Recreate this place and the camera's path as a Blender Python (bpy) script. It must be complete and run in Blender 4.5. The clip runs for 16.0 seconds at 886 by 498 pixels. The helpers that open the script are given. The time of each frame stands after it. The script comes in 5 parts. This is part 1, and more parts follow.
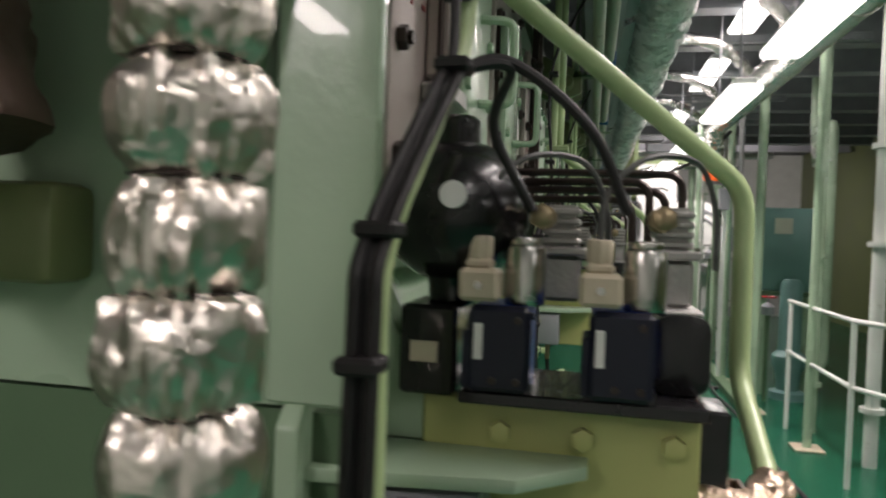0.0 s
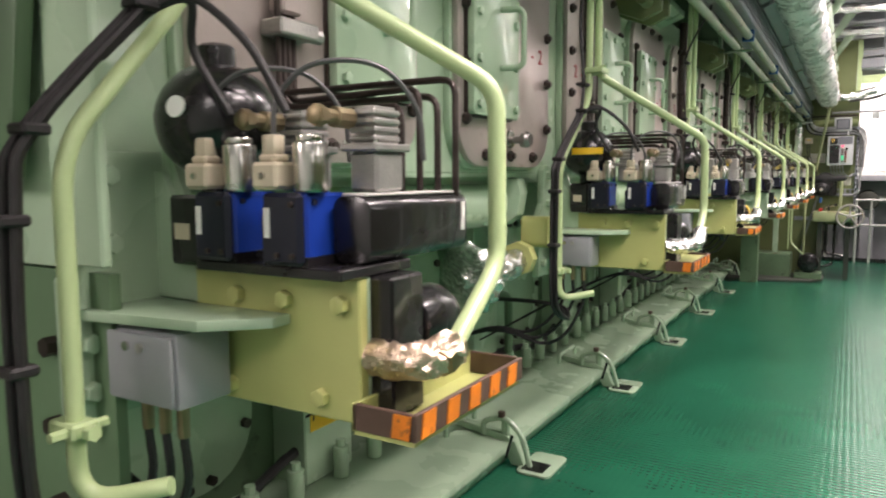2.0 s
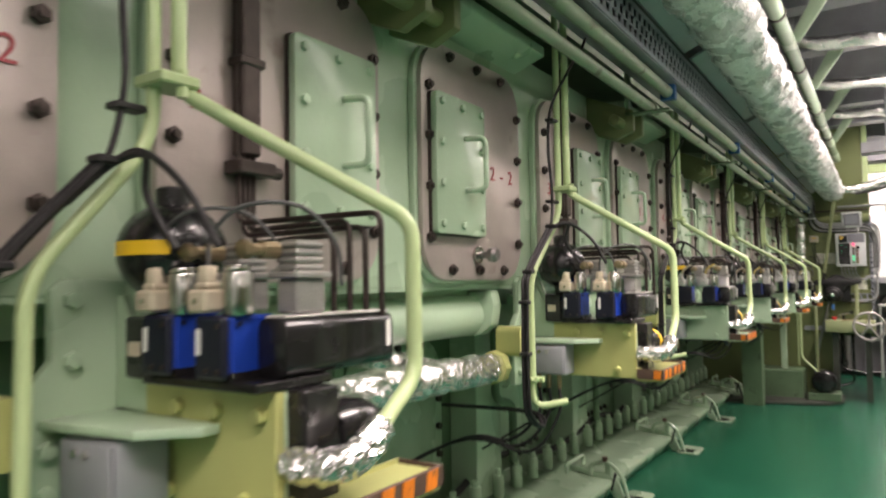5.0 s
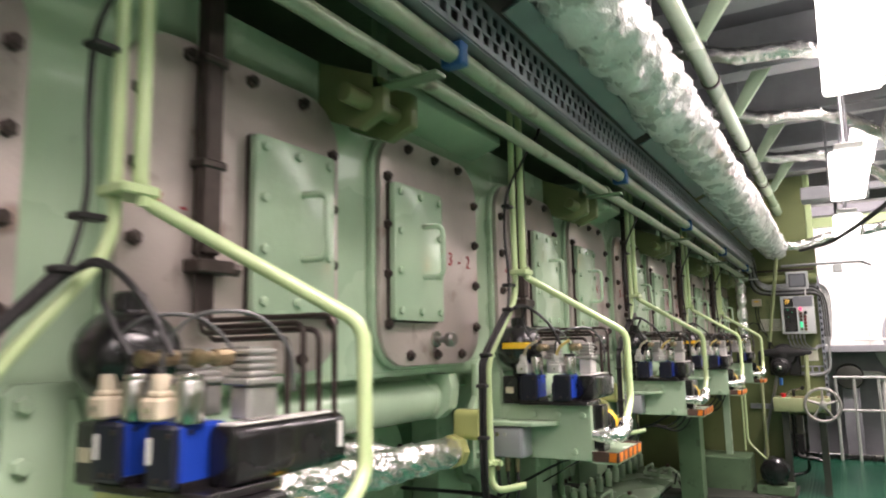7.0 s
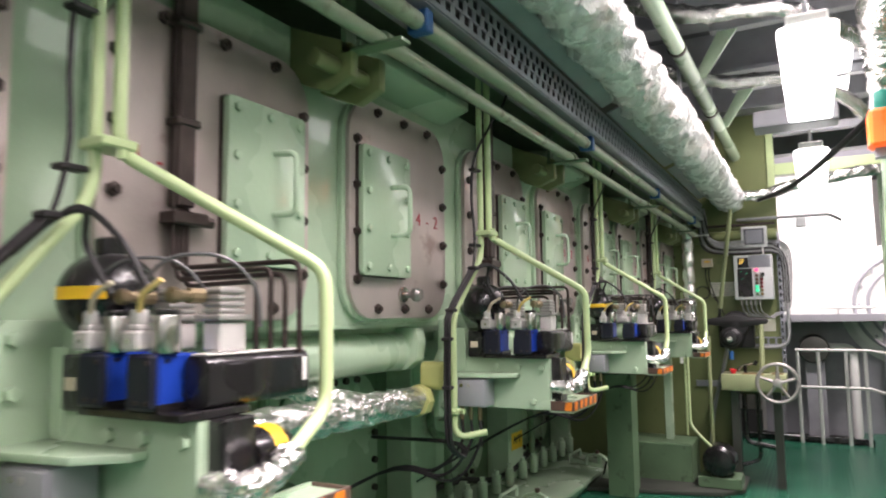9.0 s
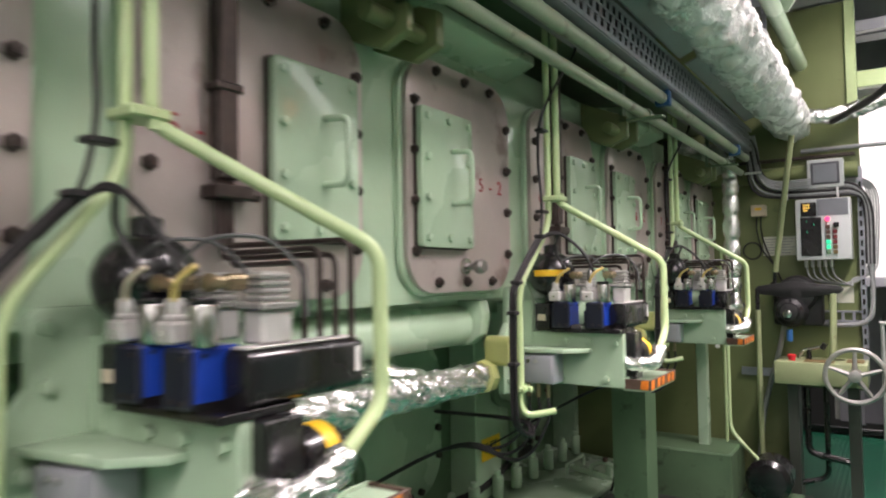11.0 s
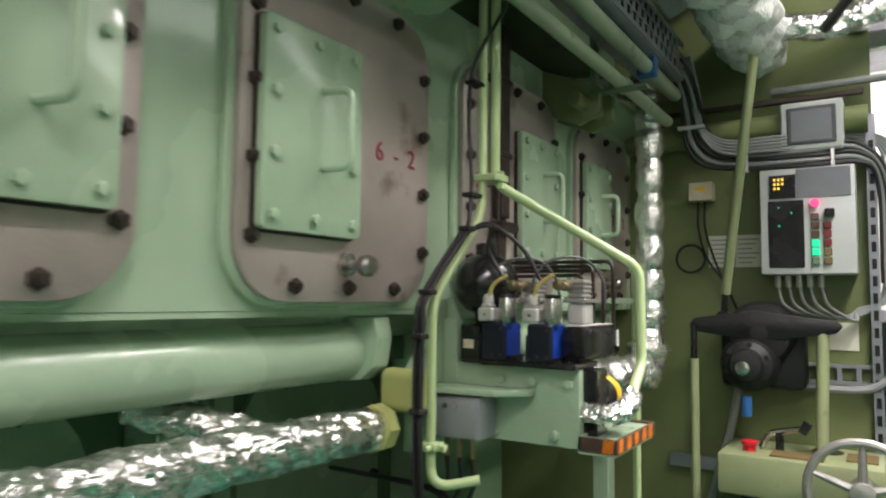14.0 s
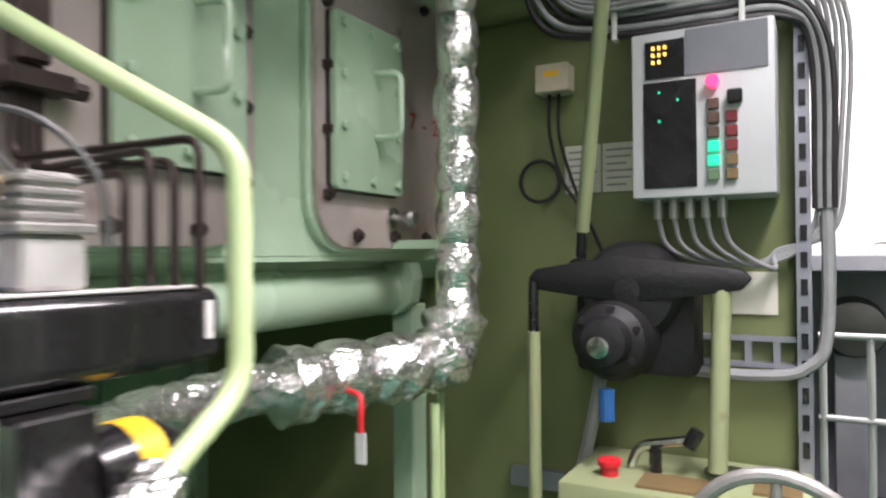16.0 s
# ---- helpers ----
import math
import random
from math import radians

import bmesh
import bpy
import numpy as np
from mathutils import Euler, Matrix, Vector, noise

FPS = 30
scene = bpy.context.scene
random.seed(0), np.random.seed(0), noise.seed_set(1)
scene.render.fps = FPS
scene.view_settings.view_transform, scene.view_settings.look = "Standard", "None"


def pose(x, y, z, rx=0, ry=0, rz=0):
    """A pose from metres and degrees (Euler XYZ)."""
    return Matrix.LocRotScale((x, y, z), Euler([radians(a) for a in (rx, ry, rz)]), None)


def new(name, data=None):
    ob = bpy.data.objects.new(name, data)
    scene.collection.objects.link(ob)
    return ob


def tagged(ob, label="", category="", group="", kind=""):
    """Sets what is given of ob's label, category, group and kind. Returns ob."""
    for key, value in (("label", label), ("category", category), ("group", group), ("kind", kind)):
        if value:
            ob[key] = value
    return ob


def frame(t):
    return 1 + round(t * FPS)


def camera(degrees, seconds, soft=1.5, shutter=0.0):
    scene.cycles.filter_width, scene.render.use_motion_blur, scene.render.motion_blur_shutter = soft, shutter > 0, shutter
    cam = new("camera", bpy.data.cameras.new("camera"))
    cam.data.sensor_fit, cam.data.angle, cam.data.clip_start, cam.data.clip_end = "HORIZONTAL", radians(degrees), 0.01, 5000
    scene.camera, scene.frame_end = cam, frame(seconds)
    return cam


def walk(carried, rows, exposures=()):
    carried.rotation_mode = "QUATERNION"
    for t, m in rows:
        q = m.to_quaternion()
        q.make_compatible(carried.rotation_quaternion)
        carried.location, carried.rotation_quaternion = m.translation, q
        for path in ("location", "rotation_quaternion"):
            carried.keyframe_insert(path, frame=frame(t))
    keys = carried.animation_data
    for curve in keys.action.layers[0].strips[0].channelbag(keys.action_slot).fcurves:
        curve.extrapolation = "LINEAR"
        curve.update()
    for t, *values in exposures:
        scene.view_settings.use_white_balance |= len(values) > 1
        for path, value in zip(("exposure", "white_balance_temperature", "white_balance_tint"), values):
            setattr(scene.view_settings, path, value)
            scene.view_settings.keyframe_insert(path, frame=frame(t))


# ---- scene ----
cam = camera(65.35, 16.0, soft=2.0, shutter=0.5)
# seconds, x, y, z, yaw, pitch, roll
ROWS = [
    (0.0, -0.104, -0.664, 1.442, 12.24, -1.32, -2.03),
    (0.5, 0.106, -0.642, 1.422, 19.33, -2.78, -2.21),
    (1.0, 0.335, -0.621, 1.406, 27.08, -5.26, -1.96),
    (1.5, 0.417, -0.623, 1.394, 30.57, -6.37, -1.20),
    (2.0, 0.457, -0.596, 1.393, 30.43, -5.91, 0.31),
    (2.5, 0.484, -0.506, 1.398, 28.02, -5.55, 0.90),
    (3.0, 0.478, -0.301, 1.392, 25.80, -4.71, -0.44),
    (3.5, 0.473, -0.054, 1.397, 24.49, -4.82, 0.42),
    (3.7, 0.489, 0.074, 1.392, 24.40, -4.81, 0.22),
    (5.8, 0.675, 1.348, 1.446, 36.41, 6.42, 1.06),
    (6.0, 0.653, 1.495, 1.456, 35.82, 6.36, 0.60),
    (6.5, 0.623, 1.893, 1.479, 28.97, 8.01, 0.89),
    (7.0, 0.685, 2.260, 1.469, 29.85, 8.08, 1.12),
    (7.5, 0.687, 2.589, 1.452, 29.26, 6.96, 0.68),
    (8.0, 0.673, 2.938, 1.466, 26.48, 6.52, 1.79),
    (8.5, 0.757, 3.290, 1.442, 25.76, 5.66, 1.39),
    (8.7, 0.774, 3.430, 1.425, 26.63, 5.72, 1.17),
    (10.8, 0.710, 5.044, 1.462, 33.72, 2.66, 0.17),
    (11.0, 0.701, 5.210, 1.464, 33.45, 2.27, 0.92),
    (11.5, 0.725, 5.627, 1.458, 34.34, 3.02, 0.03),
    (12.0, 0.701, 6.012, 1.431, 35.01, 2.92, -0.04),
    (12.5, 0.645, 6.381, 1.439, 33.77, 2.84, 0.26),
    (13.0, 0.668, 6.755, 1.441, 35.04, 3.42, -1.06),
    (13.5, 0.599, 7.048, 1.412, 34.68, 3.99, -1.13),
    (14.0, 0.546, 7.313, 1.429, 32.63, 4.13, -0.64),
    (14.5, 0.586, 7.576, 1.427, 35.08, 2.92, 0.03),
    (15.0, 0.592, 7.818, 1.431, 35.51, 1.16, 0.34),
    (15.5, 0.515, 8.140, 1.427, 30.24, 0.31, 0.34),
    (16.0, 0.540, 8.426, 1.403, 28.42, 0.57, 0.48),
]
EXPOSURES = ((0.0, -0.75, 6500, 12), (0.5, -0.15, 6600, 13), (1.0, 0.15, 6600, 16), (3.5, 0.22, 6800, 17), (5.8, 0.0, 6900, 19), (6.0, 0.0, 6900, 20), (6.5, 0.15, 6800, 20), (8.5, 0.25, 6400, 20), (11.0, 0.15, 6400, 18), (13.0, -0.02, 6300, 10), (14.0, 0.0, 6400, 8), (15.0, 0.24, 6400, 9), (16.0, 0.37, 6100, 17))
walk(cam, [(t, pose(x, y, z, 90 + pitch, roll, yaw)) for t, x, y, z, yaw, pitch, roll in ROWS], EXPOSURES)

# ---- light ----
world = bpy.data.worlds.new("engine_room")
scene.world = world
world.use_nodes = True
world.node_tree.nodes["Background"].inputs[0].default_value = (0.9, 0.9, 0.8, 1)
world.node_tree.nodes["Background"].inputs[1].default_value = 0.012
LAMP_X, LAMP_Z = 0.80, 2.44
LAMP_Y = (-2.2, -0.1, 1.95, 4.0, 6.35, 8.5)
LAMP_WATTS = (18.0, 26.0, 32.0, 33.0, 33.0, 33.0)


def lamp(name, m, sx, sy, watts, colour=(1.0, 0.895, 0.865)):
    d = bpy.data.lights.new(name, "AREA")
    d.shape, d.size, d.size_y, d.energy, d.color = "RECTANGLE", sx, sy, watts, colour
    ob = new(name, d)
    ob.matrix_world = m
    return ob


for y, w in zip(LAMP_Y, LAMP_WATTS):
    lamp("tube_light", pose(LAMP_X, y + 0.6, LAMP_Z - 0.055, 0, 0, 0), 0.16, 1.15, w).data.spread = radians(112)
# Side row added as steep fill over the walkway; no such lamps known.
SIDE_X, SIDE_Y, SIDE_Z = 0.98, (-2.6, -0.4, 1.8, 4.0, 6.2, 8.6), 3.15
for y, w in zip(SIDE_Y, (12, 17, 29, 30, 30, 30)):
    lamp("side_fill_light", pose(SIDE_X, y + 0.6, SIDE_Z - 0.055), 0.16, 1.15, w)
AISLE_X, AISLE_Y, AISLE_Z = 2.3, (-1.4, 1.0, 3.4), 3.1
for y in AISLE_Y:
    lamp("aisle_light", pose(AISLE_X, y + 0.6, AISLE_Z - 0.055), 0.16, 1.15, 20).data.spread = radians(92)
# Unseen fill lamp added ahead of the fore end to brighten its panel.
lamp("fore_fill_light", pose(-1.25, -1.9, 2.3, 0, 0, 0), 0.16, 1.1, 38)
# Fill lamps added out of view to starboard, aimed at the engine.
STARBOARD_FILL = [pose(3.3, y, 2.35, 0, 62, -28) for y in (-2.2, 0.2, 2.4, 4.6, 6.8)]
for m in STARBOARD_FILL:
    lamp("starboard_fill_light", m @ Matrix.Translation((0, 0, -0.06)), 0.3, 0.9, 1.0)
# Fill added to whiten the aft casing and screen.
for x in (0.75, 2.2):
    lamp("aft_fill_light", pose(x, 12.0, 2.86, 50, 0, 0), 1.1, 0.2, 56)


# ---- materials ----
def mat(name, col, rough=0.45, metal=0.0, var=0.12, scale=6.0, bump=0.04, grain=90.0, dirt=None, dirt_at=0.62, coat=0.0, emit=0.0):
    m = bpy.data.materials.new(name)
    m.use_nodes = True
    nt = m.node_tree
    p = nt.nodes["Principled BSDF"]
    tc = nt.nodes.new("ShaderNodeTexCoord")
    geo = nt.nodes.new("ShaderNodeNewGeometry")

    def noise_of(s, detail=4.0):
        n = nt.nodes.new("ShaderNodeTexNoise")
        n.inputs["Scale"].default_value, n.inputs["Detail"].default_value = s, detail
        nt.links.new(geo.outputs["Position"], n.inputs["Vector"])
        return n

    big, fine = noise_of(scale), noise_of(grain, 2.0)
    ramp = nt.nodes.new("ShaderNodeValToRGB")
    lo = tuple(c * (1 - var) for c in col) + (1,)
    hi = tuple(min(c * (1 + var), 1) for c in col) + (1,)
    ramp.color_ramp.elements[0].position, ramp.color_ramp.elements[0].color = 0.3, lo
    ramp.color_ramp.elements[1].position, ramp.color_ramp.elements[1].color = 0.7, hi
    nt.links.new(big.outputs["Fac"], ramp.inputs["Fac"])
    out = ramp.outputs["Color"]
    if dirt:
        spots = noise_of(scale * 3.1, 6.0)
        r2 = nt.nodes.new("ShaderNodeValToRGB")
        r2.color_ramp.elements[0].position, r2.color_ramp.elements[1].position = dirt_at, dirt_at + 0.12
        nt.links.new(spots.outputs["Fac"], r2.inputs["Fac"])
        mix = nt.nodes.new("ShaderNodeMix")
        mix.data_type = "RGBA"
        nt.links.new(r2.outputs["Color"], mix.inputs["Factor"])
        nt.links.new(out, mix.inputs["A"])
        mix.inputs["B"].default_value = (*dirt, 1)
        out = mix.outputs["Result"]
    nt.links.new(out, p.inputs["Base Color"])
    rr = nt.nodes.new("ShaderNodeMapRange")
    rr.inputs["To Min"].default_value, rr.inputs["To Max"].default_value = max(rough - 0.1, 0.03), min(rough + 0.12, 1)
    nt.links.new(big.outputs["Fac"], rr.inputs["Value"])
    nt.links.new(rr.outputs["Result"], p.inputs["Roughness"])
    p.inputs["Metallic"].default_value = metal
    p.inputs["Coat Weight"].default_value = coat
    if bump:
        b = nt.nodes.new("ShaderNodeBump")
        b.inputs["Strength"].default_value, b.inputs["Distance"].default_value = bump, 0.01
        nt.links.new(fine.outputs["Fac"], b.inputs["Height"])
        nt.links.new(b.outputs["Normal"], p.inputs["Normal"])
    if emit:
        p.inputs["Emission Color"].default_value, p.inputs["Emission Strength"].default_value = (*col, 1), emit
    return m


def foil_mat(name, col, rough, size, depth):
    m = mat(name, col, rough, 1.0, 0.1, 9, 0)
    nt = m.node_tree
    p = nt.nodes["Principled BSDF"]
    geo = nt.nodes.new("ShaderNodeNewGeometry")
    last = None
    for s, k in ((size, depth), (size * 3.3, depth * 0.5)):
        v = nt.nodes.new("ShaderNodeTexVoronoi")
        v.feature = "SMOOTH_F1"
        v.inputs["Scale"].default_value = s
        n = nt.nodes.new("ShaderNodeTexNoise")
        n.inputs["Scale"].default_value = s * 0.6
        add = nt.nodes.new("ShaderNodeVectorMath")
        sc = nt.nodes.new("ShaderNodeVectorMath")
        sc.operation = "SCALE"
        sc.inputs["Scale"].default_value = 0.12
        nt.links.new(geo.outputs["Position"], n.inputs["Vector"])
        nt.links.new(n.outputs["Color"], sc.inputs[0])
        nt.links.new(geo.outputs["Position"], add.inputs[0])
        nt.links.new(sc.outputs[0], add.inputs[1])
        nt.links.new(add.outputs[0], v.inputs["Vector"])
        b = nt.nodes.new("ShaderNodeBump")
        b.inputs["Strength"].default_value, b.inputs["Distance"].default_value = k, 0.02
        nt.links.new(v.outputs["Distance"], b.inputs["Height"])
        if last:
            nt.links.new(last.outputs["Normal"], b.inputs["Normal"])
        last = b
    nt.links.new(last.outputs["Normal"], p.inputs["Normal"])
    return m


MINT = mat("mint_paint", (0.40, 0.53, 0.375), 0.26, 0, 0.14, 2.2, 0.06, 60, dirt=(0.19, 0.29, 0.16), dirt_at=0.72, coat=0.35)
# Dark green parts; below and above the frame it is mint darkened as shade.
MINT_DARK = mat("dark_green_and_shaded_mint", (0.11, 0.18, 0.10), 0.4, 0, 0.2, 3.0, 0.05, 60, dirt=(0.05, 0.075, 0.04), dirt_at=0.62)
PIPE_GREY = mat("worn_grey_green_pipe_paint", (0.30, 0.35, 0.25), 0.34, 0.1, 0.16, 4.0, 0.05, 60, dirt=(0.14, 0.13, 0.09), dirt_at=0.6)
LOOP = mat("dark_grey_cable", (0.09, 0.09, 0.09), 0.4, 0, 0.1, 20, 0.03)
OLIVE = mat("yellow_green_paint", (0.43, 0.45, 0.17), 0.35, 0, 0.1, 4.0, 0.05, 60, coat=0.1)
# Wall green, darkened in colour to offset strong lamp light on the end wall.
WALL = mat("wall_green_and_bracket_shade", (0.15, 0.18, 0.072), 0.42, 0, 0.12, 2.5, 0.06, 50, dirt=(0.09, 0.12, 0.045), dirt_at=0.66)
PIPE = mat("pipe_yellow_green_paint", (0.46, 0.58, 0.30), 0.32, 0, 0.08, 5.0, 0.04, 60, coat=0.15)
DOORM = mat("bare_steel_door", (0.47, 0.40, 0.375), 0.34, 0.35, 0.24, 3.2, 0.06, 120, dirt=(0.30, 0.22, 0.19), dirt_at=0.61)
BOLTM = mat("dark_bolt_steel", (0.06, 0.045, 0.04), 0.4, 0.6, 0.2, 30, 0.05)
BLACK = mat("black_enamel", (0.012, 0.011, 0.012), 0.25, 0.1, 0.2, 12, 0.03, coat=0.3)
RUBBER = mat("black_rubber", (0.014, 0.012, 0.013), 0.5, 0, 0.25, 20, 0.08)
NAVY_DARK = mat("shaded_navy", (0.008, 0.009, 0.022), 0.4, 0.1, 0.15, 10, 0.03)
NAVY = mat("blue_valve_paint", (0.010, 0.045, 0.33), 0.33, 0.1, 0.12, 10, 0.03)
CHROME = mat("bright_steel", (0.62, 0.6, 0.57), 0.22, 1.0, 0.12, 25, 0.03)
BRUSHED = mat("brushed_steel_and_sheen", (0.62, 0.6, 0.58), 0.5, 0.5, 0.1, 20, 0.05, 200)
CAST = mat("cast_aluminium", (0.42, 0.41, 0.39), 0.42, 0.7, 0.12, 30, 0.15, 200)
BRASS = mat("brass", (0.34, 0.27, 0.17), 0.4, 1.0, 0.15, 30, 0.05)
BEIGE = mat("beige_plastic", (0.55, 0.48, 0.36), 0.45, 0, 0.1, 20, 0.03)
GREYBOX = mat("grey_box_paint", (0.30, 0.31, 0.33), 0.42, 0.1, 0.08, 8, 0.06, 150)
WHITE = mat("white_paint", (0.74, 0.76, 0.72), 0.4, 0, 0.06, 5, 0.04, dirt=(0.5, 0.5, 0.44), dirt_at=0.7)
LABEL = mat("white_label", (0.75, 0.75, 0.72), 0.5, 0, 0.04, 30, 0)
YELLOW = mat("yellow_label", (0.85, 0.52, 0.02), 0.45, 0, 0.05, 30, 0)
PALE = mat("pale_yellow_sleeve", (0.66, 0.5, 0.17), 0.45, 0, 0.12, 30, 0.02)
ORANGE = mat("orange_stripe", (0.68, 0.19, 0.012), 0.5, 0, 0.2, 30, 0.03, dirt=(0.14, 0.06, 0.03), dirt_at=0.58)
TRAYDARK = mat("worn_brown_edge", (0.10, 0.06, 0.045), 0.5, 0.2, 0.25, 20, 0.06)
FLOORM = mat("green_floor_paint", (0.013, 0.11, 0.060), 0.27, 0, 0.16, 1.6, 0.03, 40, dirt=(0.013, 0.088, 0.05), dirt_at=0.6)
TEAL = mat("teal_paint", (0.15, 0.29, 0.27), 0.4, 0, 0.1, 3, 0.04)
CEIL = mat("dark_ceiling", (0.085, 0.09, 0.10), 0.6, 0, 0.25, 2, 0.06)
TRAYM = mat("galvanised_tray", (0.32, 0.33, 0.37), 0.4, 0.7, 0.15, 8, 0.05)
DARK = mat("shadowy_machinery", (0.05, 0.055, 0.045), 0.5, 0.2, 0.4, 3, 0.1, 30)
CABLE_GREY = mat("grey_cable", (0.24, 0.25, 0.25), 0.45, 0, 0.1, 20, 0.03)
RED = mat("red_plastic", (0.6, 0.02, 0.03), 0.35, 0, 0.08, 20, 0)
BLUE_TAPE = mat("blue_tape", (0.02, 0.10, 0.28), 0.5, 0, 0.1, 20, 0.03)
PAPER = mat("paper", (0.62, 0.62, 0.52), 0.7, 0, 0.06, 9, 0.02)
PEDM = mat("pale_olive_paint", (0.28, 0.32, 0.17), 0.38, 0, 0.12, 5.0, 0.05, 60, dirt=(0.2, 0.2, 0.1), dirt_at=0.66)
CASTBLACK = mat("matt_black_casting", (0.006, 0.006, 0.0065), 0.55, 0, 0.3, 14, 0.2, 60)
KNOB = mat("worn_steel_knob", (0.30, 0.28, 0.27), 0.3, 0.9, 0.15, 30, 0.04)
CASE = mat("pale_grey_case", (0.50, 0.52, 0.52), 0.4, 0, 0.06, 5, 0.04, dirt=(0.40, 0.40, 0.37), dirt_at=0.7)
INK = mat("red_stencil_paint", (0.32, 0.04, 0.05), 0.5, 0, 0.2, 20, 0)
INKB = mat("black_print", (0.02, 0.02, 0.02), 0.5, 0, 0.1, 20, 0)
FOIL = foil_mat("aluminium_foil", (0.80, 0.79, 0.77), 0.2, 17, 0.55)
FOIL.node_tree.nodes["Principled BSDF"].inputs["Metallic"].default_value = 0.95
FOIL_TAN = foil_mat("browned_foil", (0.72, 0.56, 0.43), 0.3, 26, 0.6)
FOIL_WARM = foil_mat("warm_glass_cloth_foil", (0.82, 0.755, 0.68), 0.34, 13, 0.35)
CLOTH = foil_mat("silver_lagging", (0.88, 0.88, 0.87), 0.27, 17, 1.0)
CLOTH.node_tree.nodes["Principled BSDF"].inputs["Metallic"].default_value = 0.28
TUBE = mat("lit_tube", (1.0, 0.98, 0.94), 0.4, emit=4.2)
WINDOW_GLOW = mat("lit_green_button", (0.02, 0.62, 0.30), 0.3, emit=0.75)
AMBER = mat("amber_digits", (1.0, 0.6, 0.1), 0.3, emit=1.6)
REDBUTTON = mat("dull_red_button", (0.16, 0.02, 0.025), 0.4, 0, 0.1, 20, 0)
REDLIT = mat("lit_red_button", (1.0, 0.05, 0.18), 0.3, emit=1.2)
GREENCAP = mat("green_beacon_cap", (0.02, 0.35, 0.27), 0.35, 0, 0.08, 20, 0)
BEACON = mat("orange_beacon", (0.95, 0.13, 0.02), 0.3, emit=0.9)
GLASS = mat("instrument_glass", (0.10, 0.10, 0.11), 0.12, 0, 0.1, 20, 0)
GREYPANEL = mat("grey_panel_face", (0.17, 0.18, 0.20), 0.4, 0, 0.05, 20, 0.02)
WOODBROWN = mat("brown_leather_pad", (0.16, 0.11, 0.045), 0.6, 0, 0.15, 12, 0.1)

# floor: fine raised ribs, an even sheen
for n in FLOORM.node_tree.nodes:
    if n.type == "MAP_RANGE":
        n.inputs["To Min"].default_value, n.inputs["To Max"].default_value = 0.20, 0.28
_nt = FLOORM.node_tree
_w = _nt.nodes.new("ShaderNodeTexVoronoi")
_w.inputs["Scale"].default_value = 30
_w.inputs["Randomness"].default_value = 0.0
_g = _nt.nodes.new("ShaderNodeNewGeometry")
_nt.links.new(_g.outputs["Position"], _w.inputs["Vector"])
_b = _nt.nodes.new("ShaderNodeBump")
_b.invert = True
_b.inputs["Strength"].default_value, _b.inputs["Distance"].default_value = 0.2, 0.01
_nt.links.new(_w.outputs["Distance"], _b.inputs["Height"])
_nt.links.new(_b.outputs["Normal"], _nt.nodes["Principled BSDF"].inputs["Normal"])


# ---- mesh helpers ----
def box(bm, x0, x1, y0, y1, z0, z1, bevel=0.0, seg=1):
    g = bmesh.ops.create_cube(bm, size=1.0)
    v = g["verts"]
    bmesh.ops.scale(bm, vec=(x1 - x0, y1 - y0, z1 - z0), verts=v)
    bmesh.ops.translate(bm, vec=((x0 + x1) / 2, (y0 + y1) / 2, (z0 + z1) / 2), verts=v)
    if bevel:
        edges = list({e for w in v for e in w.link_edges})
        bmesh.ops.bevel(bm, geom=edges, offset=bevel, segments=seg, affect="EDGES", profile=0.5)
    return bm


def cyl(bm, p, q, r, n=14, r2=None, bevel=0.0):
    p, q = Vector(p), Vector(q)
    g = bmesh.ops.create_cone(bm, cap_ends=True, segments=n, radius1=r, radius2=r if r2 is None else r2, depth=(q - p).length)
    m = Matrix.Translation((p + q) / 2) @ (q - p).to_track_quat("Z", "Y").to_matrix().to_4x4()
    bmesh.ops.transform(bm, matrix=m, verts=g["verts"])
    if bevel:
        ed = [e for e in {e for w in g["verts"] for e in w.link_edges} if any(len(f.verts) > 4 for f in e.link_faces)]
        bmesh.ops.bevel(bm, geom=ed, offset=bevel, segments=2, affect="EDGES", profile=0.5)
    return bm


def prism(bm, pts, axis, a, b, bevel=0.0):
    """A polygon of (u, v) pairs swept along an axis: x takes (y, z), y takes (x, z), z takes (x, y)."""
    def at(u, v, w):
        return {"x": (w, u, v), "y": (u, w, v), "z": (u, v, w)}[axis]
    lo = [bm.verts.new(at(u, v, a)) for u, v in pts]
    hi = [bm.verts.new(at(u, v, b)) for u, v in pts]
    fs = [bm.faces.new(lo), bm.faces.new(hi)]
    n = len(pts)
    for i in range(n):
        fs.append(bm.faces.new((lo[i], lo[(i + 1) % n], hi[(i + 1) % n], hi[i])))
    bmesh.ops.recalc_face_normals(bm, faces=fs)
    if bevel:
        bmesh.ops.bevel(bm, geom=list({e for f in fs for e in f.edges}), offset=bevel, segments=2, affect="EDGES", profile=0.5)
    return bm


def rounded(u0, u1, v0, v1, r, n=6):
    pts = []
    for cu, cv, a0 in ((u1 - r, v1 - r, 0), (u0 + r, v1 - r, 90), (u0 + r, v0 + r, 180), (u1 - r, v0 + r, 270)):
        for i in range(n + 1):
            a = radians(a0 + 90 * i / n)
            pts.append((cu + r * math.cos(a), cv + r * math.sin(a)))
    return pts


